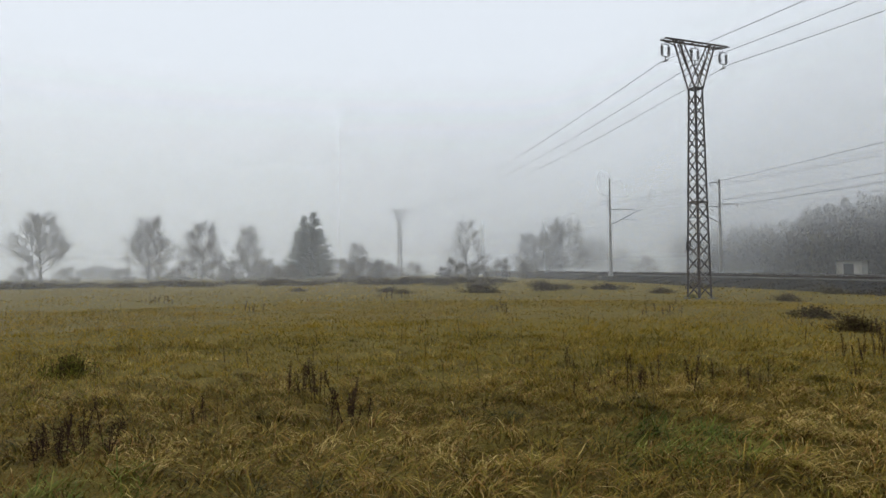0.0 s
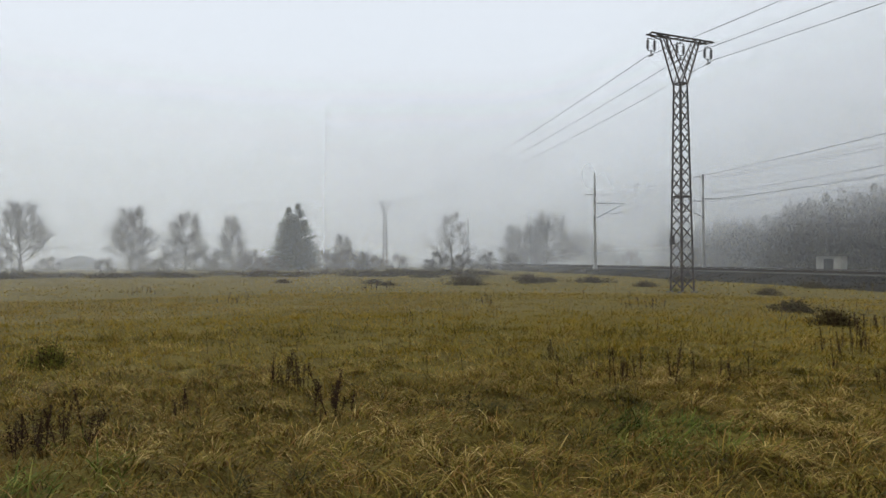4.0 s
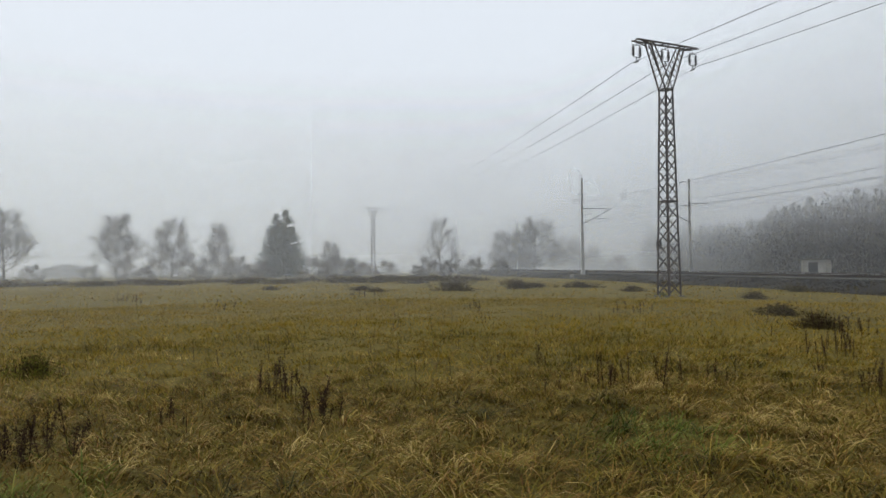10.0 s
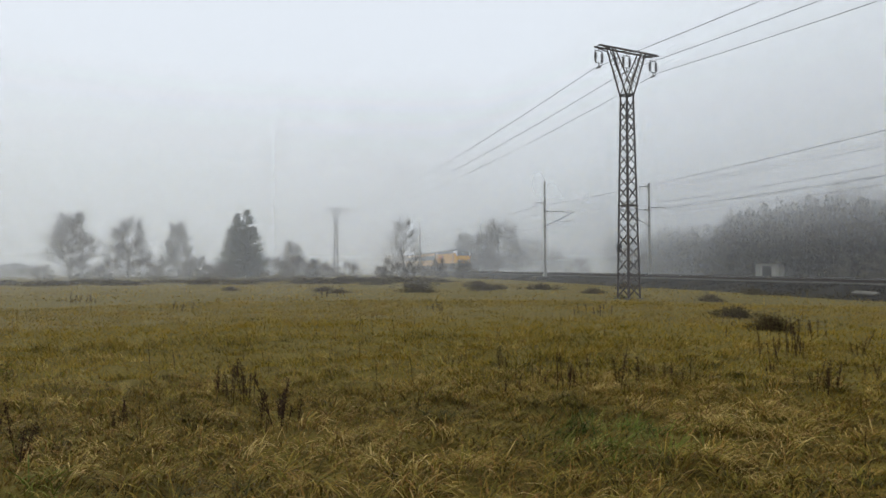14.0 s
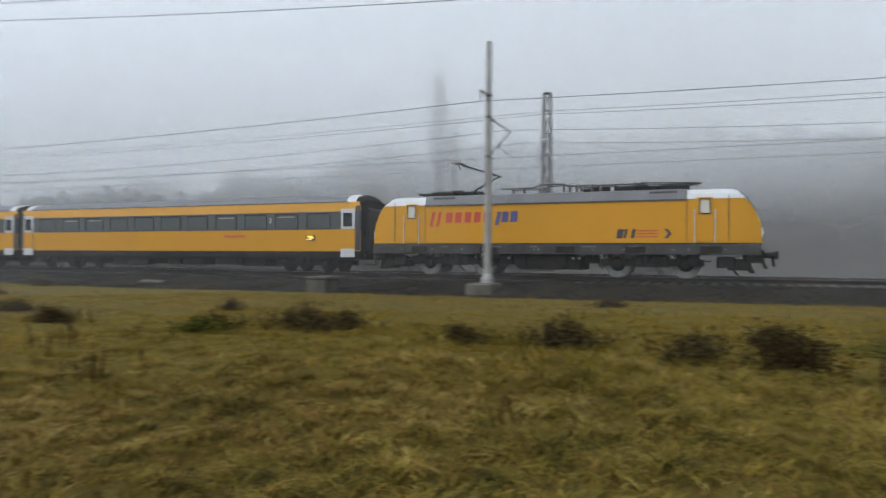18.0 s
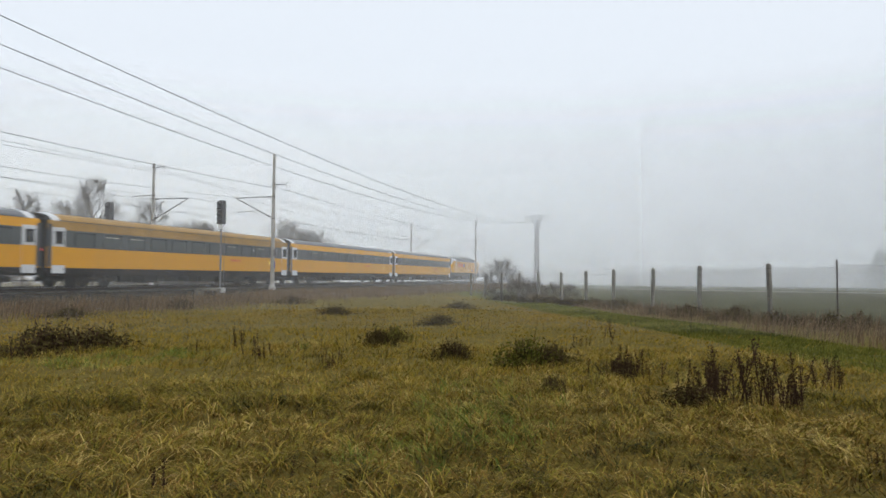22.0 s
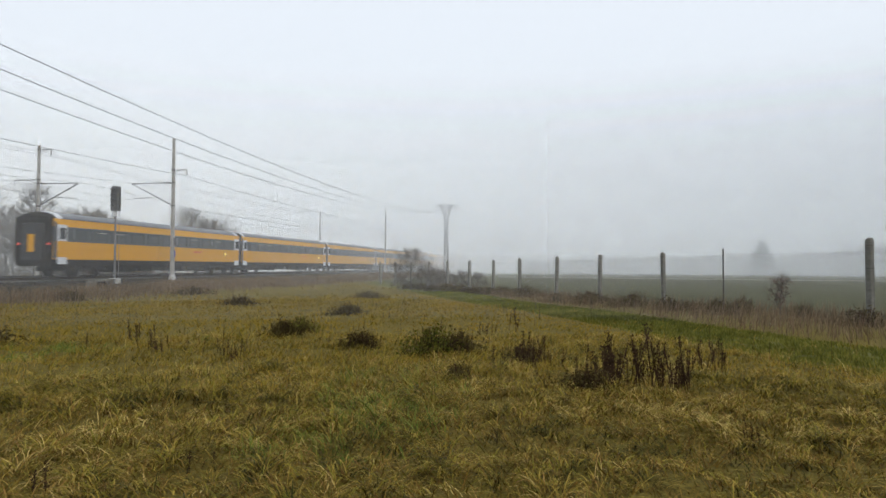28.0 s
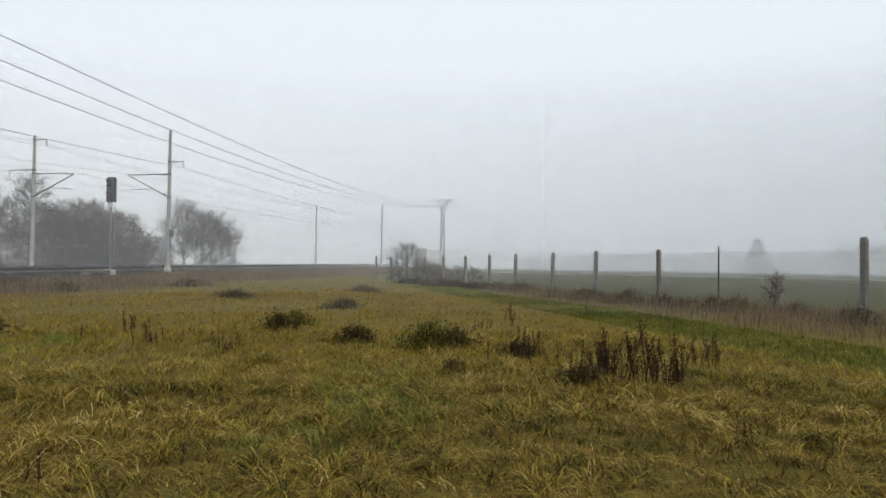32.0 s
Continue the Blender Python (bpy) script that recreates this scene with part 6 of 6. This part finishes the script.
blades("dead_tall_grass", "brown dead weeds tangled along the fence foot", x, y, gs.uniform(0.2, 0.78, len(x)), gs.uniform(0.009, 0.02, len(x)), gs.uniform(0.1, 1.1, len(x)), REED)
# sparse weeds rooted in the ballast of the near slope
x, y = gs.uniform(-110, 110, 26000), gs.uniform(27.9, 30.8, 26000)
ok = gs.uniform(0, 1, len(x)) < np.clip((31.2 - y) / 3, 0.1, 1) * np.clip(0.35 + 1.1 * swell(x * 1.3, y * 1.3, 4), 0.06, 1)
x, y = x[ok], y[ok]
blades("ballast_weeds", "sparse dull green and brown weeds rooted in the ballast", x, y, gs.uniform(0.1, 0.34, len(x)), gs.uniform(0.016, 0.035, len(x)), gs.uniform(0.2, 1.3, len(x)), BRAMBLE, category="weeds", lift=np.interp(y, [27.6, 28.3, 29.3, 30.7, 31.3], [-0.2, -0.02, 0.16, 0.54, 0.61]))
# thin upright stalks scattered over the meadow
x, y = scatter(1300, 7, 34)
ok = (y < 27) & (fence_off(x, y) < -7) & (swell(x, y, 6) > -0.1)
x, y = x[ok], y[ok]
blades("dry_stalks", "thin dark dry stalks standing in the meadow", x, y, gs.uniform(0.25, 0.6, len(x)), gs.uniform(0.006, 0.012, len(x)), gs.uniform(0.05, 0.35, len(x)), DOCK, category="stalks")


def stalk_mesh(seed, h):
    """A dead dock stalk: a stem with whorls of dark seed clumps."""
    rnd = random.Random(seed)
    g = Geo()
    p = Vector((0, 0, -0.03))
    d = Vector((rnd.uniform(-0.12, 0.12), rnd.uniform(-0.12, 0.12), 1)).normalized()
    top = p + d * h
    g.tube(p, top, 0.007, 0.004, 4, caps=False)
    n = int(h * 150)
    for i in range(n):
        f = 0.3 + 0.7 * rnd.random()
        c = p.lerp(top, f) + Vector((rnd.gauss(0, 0.02), rnd.gauss(0, 0.02), 0))
        u = Vector((rnd.gauss(0, 1), rnd.gauss(0, 1), rnd.uniform(0.2, 1.2))).normalized() * rnd.uniform(0.014, 0.032)
        v = u.orthogonal().normalized() * 0.008
        g.add([c - v, c + v, c + u + v * 0.5, c + u - v * 0.5], [(0, 1, 2, 3)])
    return g.mesh("stalk", DOCK)


STALKS = [stalk_mesh(100 + i, h) for i, h in enumerate((0.32, 0.42, 0.5, 0.58, 0.66, 0.78))]


def dock_clump(x, y, n, h, spread, seed):
    rnd = random.Random(seed)
    t = thing("dock_clump", "clump of upright dead dark brown dock stalks" if n > 6 else "few upright dead dark brown weed stalks", "weed", pose(x, y, ground_z(x, y)), "dead weeds")
    for i in range(max(2, int(n * 1.35))):
        me = STALKS[rnd.randrange(6)]
        s = h * rnd.uniform(0.6, 1.08) / 0.6
        part("stalk", me, None, t, at=pose(rnd.gauss(0, spread * 0.45), rnd.gauss(0, spread * 0.45), 0, rnd.gauss(0, 6), rnd.gauss(0, 6), rnd.uniform(0, 360)) @ Matrix.Diagonal((s, s, s, 1)))
    return t


def weed_bush(seed, mat, leaf):
    """A low tangled bush of withered stems and small leaves, about 1.2 m across and 0.6 m high."""
    rnd = random.Random(seed)
    t = thing("weed_bush", "low tangled bush of withered dark weeds", "weed", group="withered bushes")
    st, lv = Geo(), Geo()
    for i in range(150):
        a, r0 = rnd.uniform(0, 6.283), abs(rnd.gauss(0, 0.34))
        p = Vector((math.cos(a) * r0, math.sin(a) * r0 * 0.8, -0.03))
        h = rnd.uniform(0.16, 0.5) * (1.2 if rnd.random() < 0.15 else 0.85) * (1.15 - 0.6 * r0)
        q = p + Vector((rnd.gauss(0, 0.09), rnd.gauss(0, 0.09), max(0.08, h)))
        st.tube(p, q, 0.006, 0.003, 3, caps=False)
        for k in range(9):
            c = p.lerp(q, rnd.uniform(0.1, 1.0)) + Vector((rnd.gauss(0, 0.04), rnd.gauss(0, 0.04), rnd.gauss(0, 0.02)))
            u = Vector((rnd.gauss(0, 1), rnd.gauss(0, 1), rnd.gauss(0.2, 0.7))).normalized() * rnd.uniform(0.035, 0.08) * leaf
            v = u.orthogonal().normalized() * 0.016 * leaf
            lv.add([c - v * 0.3, c + u * 0.5 + v, c + u, c + u * 0.5 - v], [(0, 1, 2, 3)])
    tagged(part("stem_tangle", st, DOCK, t), kind="stuff")
    tagged(part("foliage", lv, mat, t), kind="stuff")
    return t


# places: x, y, stalks, height, spread
for i, (x, y, n, h, sp) in enumerate(((-7.1, -2.5, 22, 0.44, 0.5), (-8.3, -1.7, 8, 0.26, 0.22), (-9.6, -0.5, 14, 0.42, 0.26), (-8.0, 0.1, 9, 0.5, 0.16), (-36.0, -9.4, 14, 0.5, 0.9), (-11.8, 3.0, 9, 0.2, 0.4), (-9.1, 3.9, 5, 0.45, 0.4), (-9.1, 4.3, 4, 0.4, 0.4), (-8.8, 4.6, 5, 0.46, 0.4), (-9.0, 5.0, 4, 0.4, 0.3), (-11.0, 3.6, 3, 0.45, 0.15), (-8.9, 3.1, 3, 0.25, 0.15), (-9.7, 3.7, 4, 0.3, 0.2), (-8.8, 5.4, 4, 0.45, 0.3), (-10.8, 8.7, 7, 0.45, 0.5), (-9.4, 7.4, 3, 0.3, 0.15), (-37.1, 2.3, 16, 0.5, 1.2), (-17.7, 1.9, 4, 0.4, 0.3), (-8.0, 7.1, 9, 0.36, 0.22), (-8.5, 8.3, 4, 0.28, 0.25), (-11.2, 9.3, 6, 0.45, 0.4), (-14.0, 12.2, 6, 0.5, 0.4), (-10.9, 10.7, 5, 0.4, 0.4), (-2.1, 6.9, 8, 0.28, 0.22), (2.1, 10.4, 12, 0.6, 0.35), (8.8, 10.7, 9, 0.45, 0.35), (12.0, 7.4, 10, 0.4, 0.28), (13.5, 7.4, 6, 0.28, 0.4), (11.1, 5.5, 14, 0.3, 0.26), (13.8, 9.0, 7, 0.5, 0.35), (11.9, 0.4, 22, 0.45, 0.55), (10.4, -0.7, 26, 0.6, 0.42), (10.1, -1.2, 18, 0.66, 0.35), (9.9, -1.6, 9, 0.6, 0.16), (11.7, -2.3, 14, 0.5, 0.42), (6.9, -1.7, 6, 0.22, 0.12), (4.8, 3.8, 2, 0.4, 0.15), (5.6, 3.0, 2, 0.34, 0.2), (16.9, 1.7, 6, 0.35, 0.4), (17.7, 1.1, 3, 0.55, 0.2), (-4.5, 5.8, 3, 0.25, 0.3), (-24.5, 5.6, 7, 0.45, 0.9), (-28.3, -3.8, 6, 0.4, 0.8), (-21.8, 10.4, 8, 0.5, 0.9))):
    dock_clump(x, y, n, h, sp, 300 + i)
bush_a, bush_b, bush_c = weed_bush(5, BRAMBLE, 1.0), weed_bush(6, BRAMBLE, 1.25), weed_bush(7, LEAFY, 1.2)
tagged(bush_c, "low tangled bush of yellow-green withering weeds")
BUSHES = ((-11.9, -4.4, 0.8, 0.8, 2), (-8.9, 13.6, 1.5, 0.9, 0), (-7.9, 13.8, 1.0, 0.8, 1), (-10.5, 12.1, 0.7, 0.6, 2), (-14.0, 17.4, 0.9, 0.7, 0), (-4.8, 13.0, 0.7, 0.7, 1), (-2.8, 13.3, 1.3, 1.0, 0), (-0.4, 12.7, 1.0, 0.9, 1), (1.0, 11.6, 1.1, 1.15, 0), (4.0, 12.2, 1.2, 0.9, 0), (1.0, 14.7, 1.1, 0.8, 1), (3.1, 15.1, 1.2, 0.6, 2), (7.3, 14.8, 1.0, 0.8, 1), (9.1, 15.7, 1.1, 0.9, 2), (10.3, 15.4, 1.1, 0.9, 1), (9.2, 12.8, 1.1, 0.9, 0), (10.2, 12.5, 0.9, 0.8, 0), (11.5, 12.1, 1.4, 1.0, 0), (12.4, 11.8, 1.0, 0.8, 1), (15.5, 6.4, 0.9, 0.8, 1), (16.1, 6.2, 0.7, 0.8, 2), (22.5, 7.1, 1.0, 0.7, 1), (23.4, 7.3, 0.9, 0.6, 0), (13.7, 4.0, 0.9, 0.7, 0), (13.0, 2.4, 1.15, 1.1, 2), (13.3, 1.9, 0.8, 0.9, 1), (12.4, 0.6, 0.9, 0.6, 0), (10.2, 1.5, 0.6, 0.45, 1), (9.6, -0.4, 0.8, 0.5, 0), (-15.8, 12.7, 1.3, 0.8, 0), (-19.8, 14.6, 1.2, 0.7, 1), (-10.8, 12.9, 0.9, 0.6, 1), (-29.6, 20.5, 1.3, 0.7, 0), (-39.9, 19.2, 1.2, 0.7, 1), (-33.1, 17.6, 0.7, 0.5, 2), (-49.0, 15.9, 1.8, 0.7, 0), (-45.0, 9.0, 2.2, 0.7, 1), (-47.0, 14.0, 2.4, 0.9, 0), (-52.0, 10.0, 2.6, 0.9, 1), (-55.0, 16.0, 2.6, 1.0, 0), (-60.0, 12.0, 3.0, 1.2, 1), (-64.0, 9.0, 3.0, 1.2, 0), (-48.0, 19.0, 2.4, 0.9, 1), (-46.9, 25.4, 2.0, 0.8, 0), (-44.7, 3.5, 1.2, 0.6, 1), (-52.1, -3.7, 1.4, 0.6, 0), (-50.0, 3.0, 1.6, 0.7, 1), (-70.0, 6.0, 3.4, 1.3, 0), (-72.0, 12.0, 3.0, 1.4, 1), (-35.3, 27.4, 1.4, 0.7, 0), (-24.5, 28.5, 1.2, 0.6, 1), (-3.4, 24.7, 1.3, 0.6, 0), (5.9, 22.7, 1.4, 0.6, 1), (15.1, 23.1, 1.5, 0.8, 0), (21.2, 21.8, 1.4, 0.8, 1), (28.8, 22.6, 1.6, 0.9, 0), (36.5, 20.7, 1.6, 0.9, 1), (27.3, 13.4, 1.2, 0.6, 0), (33.5, 9.5, 1.3, 0.7, 1))
fr = random.Random(41)
FOOT = []
for i in range(38):
    p = FENCE_A + FENCE_D * fr.uniform(-4, 34) - Vector((FENCE_D.y, -FENCE_D.x)) * fr.uniform(0.1, 2.4)
    FOOT.append((p.x, p.y, fr.uniform(0.9, 2.0), fr.uniform(0.45, 1.05), fr.choice((0, 1, 1))))
KINDS = (bush_a, bush_b, bush_c)
first = {}
# the weeds in the damp hollow before the embankment are the broadest
BUSHES = tuple((x, y, w * (1.4 if 11 < y < 16 and x > -12 else 1.0), h * (1.12 if 11 < y < 16 and x > -12 else 1.0), k) for x, y, w, h, k in BUSHES)
for i, (x, y, w, h, k) in enumerate(BUSHES + tuple(FOOT)):
    m = pose(x, y, ground_z(x, y), 0, 0, i * 67) @ Matrix.Diagonal((w, w, h * 1.2, 1))
    if k not in first:
        first[k] = KINDS[k]
        KINDS[k].matrix_basis = m
    else:
        src = KINDS[k]
        made = copy_thing(src, Matrix())
        made.matrix_basis = m
# low hedge that closes the meadow in the fog
hb = random.Random(77)
for i in range(30):
    az = 78 + 40 * (i + hb.random()) / 30
    d = hb.uniform(72, 84)
    x, y = spot(az, d)
    if y > 22:
        continue
    made = copy_thing(bush_a, Matrix())
    made.matrix_basis = pose(x, y, 0, 0, 0, i * 50) @ Matrix.Diagonal((hb.uniform(3.5, 6), hb.uniform(3.5, 6), hb.uniform(0.9, 1.7), 1))


# ---- motion of the train ----
TRAIN = [(0.0, -574.5), (15.0, -102.0), (18.3, 2.0), (21.0, 87.0), (23.0, 150.0), (28.0, 312.8), (30.0, 378.5), (32.0, 445.0)]


def motions():
    rows = [(t, x, RAIL_Z) for t, x in TRAIN]
    walk(loco, [(t, pose(x, NEAR, z)) for t, x, z in rows])
    for i, c in enumerate(COACHES):
        walk(c, [(t, pose(x - 9.9 - 13.2 - 26.4 * i, NEAR, z)) for t, x, z in rows])


motions()
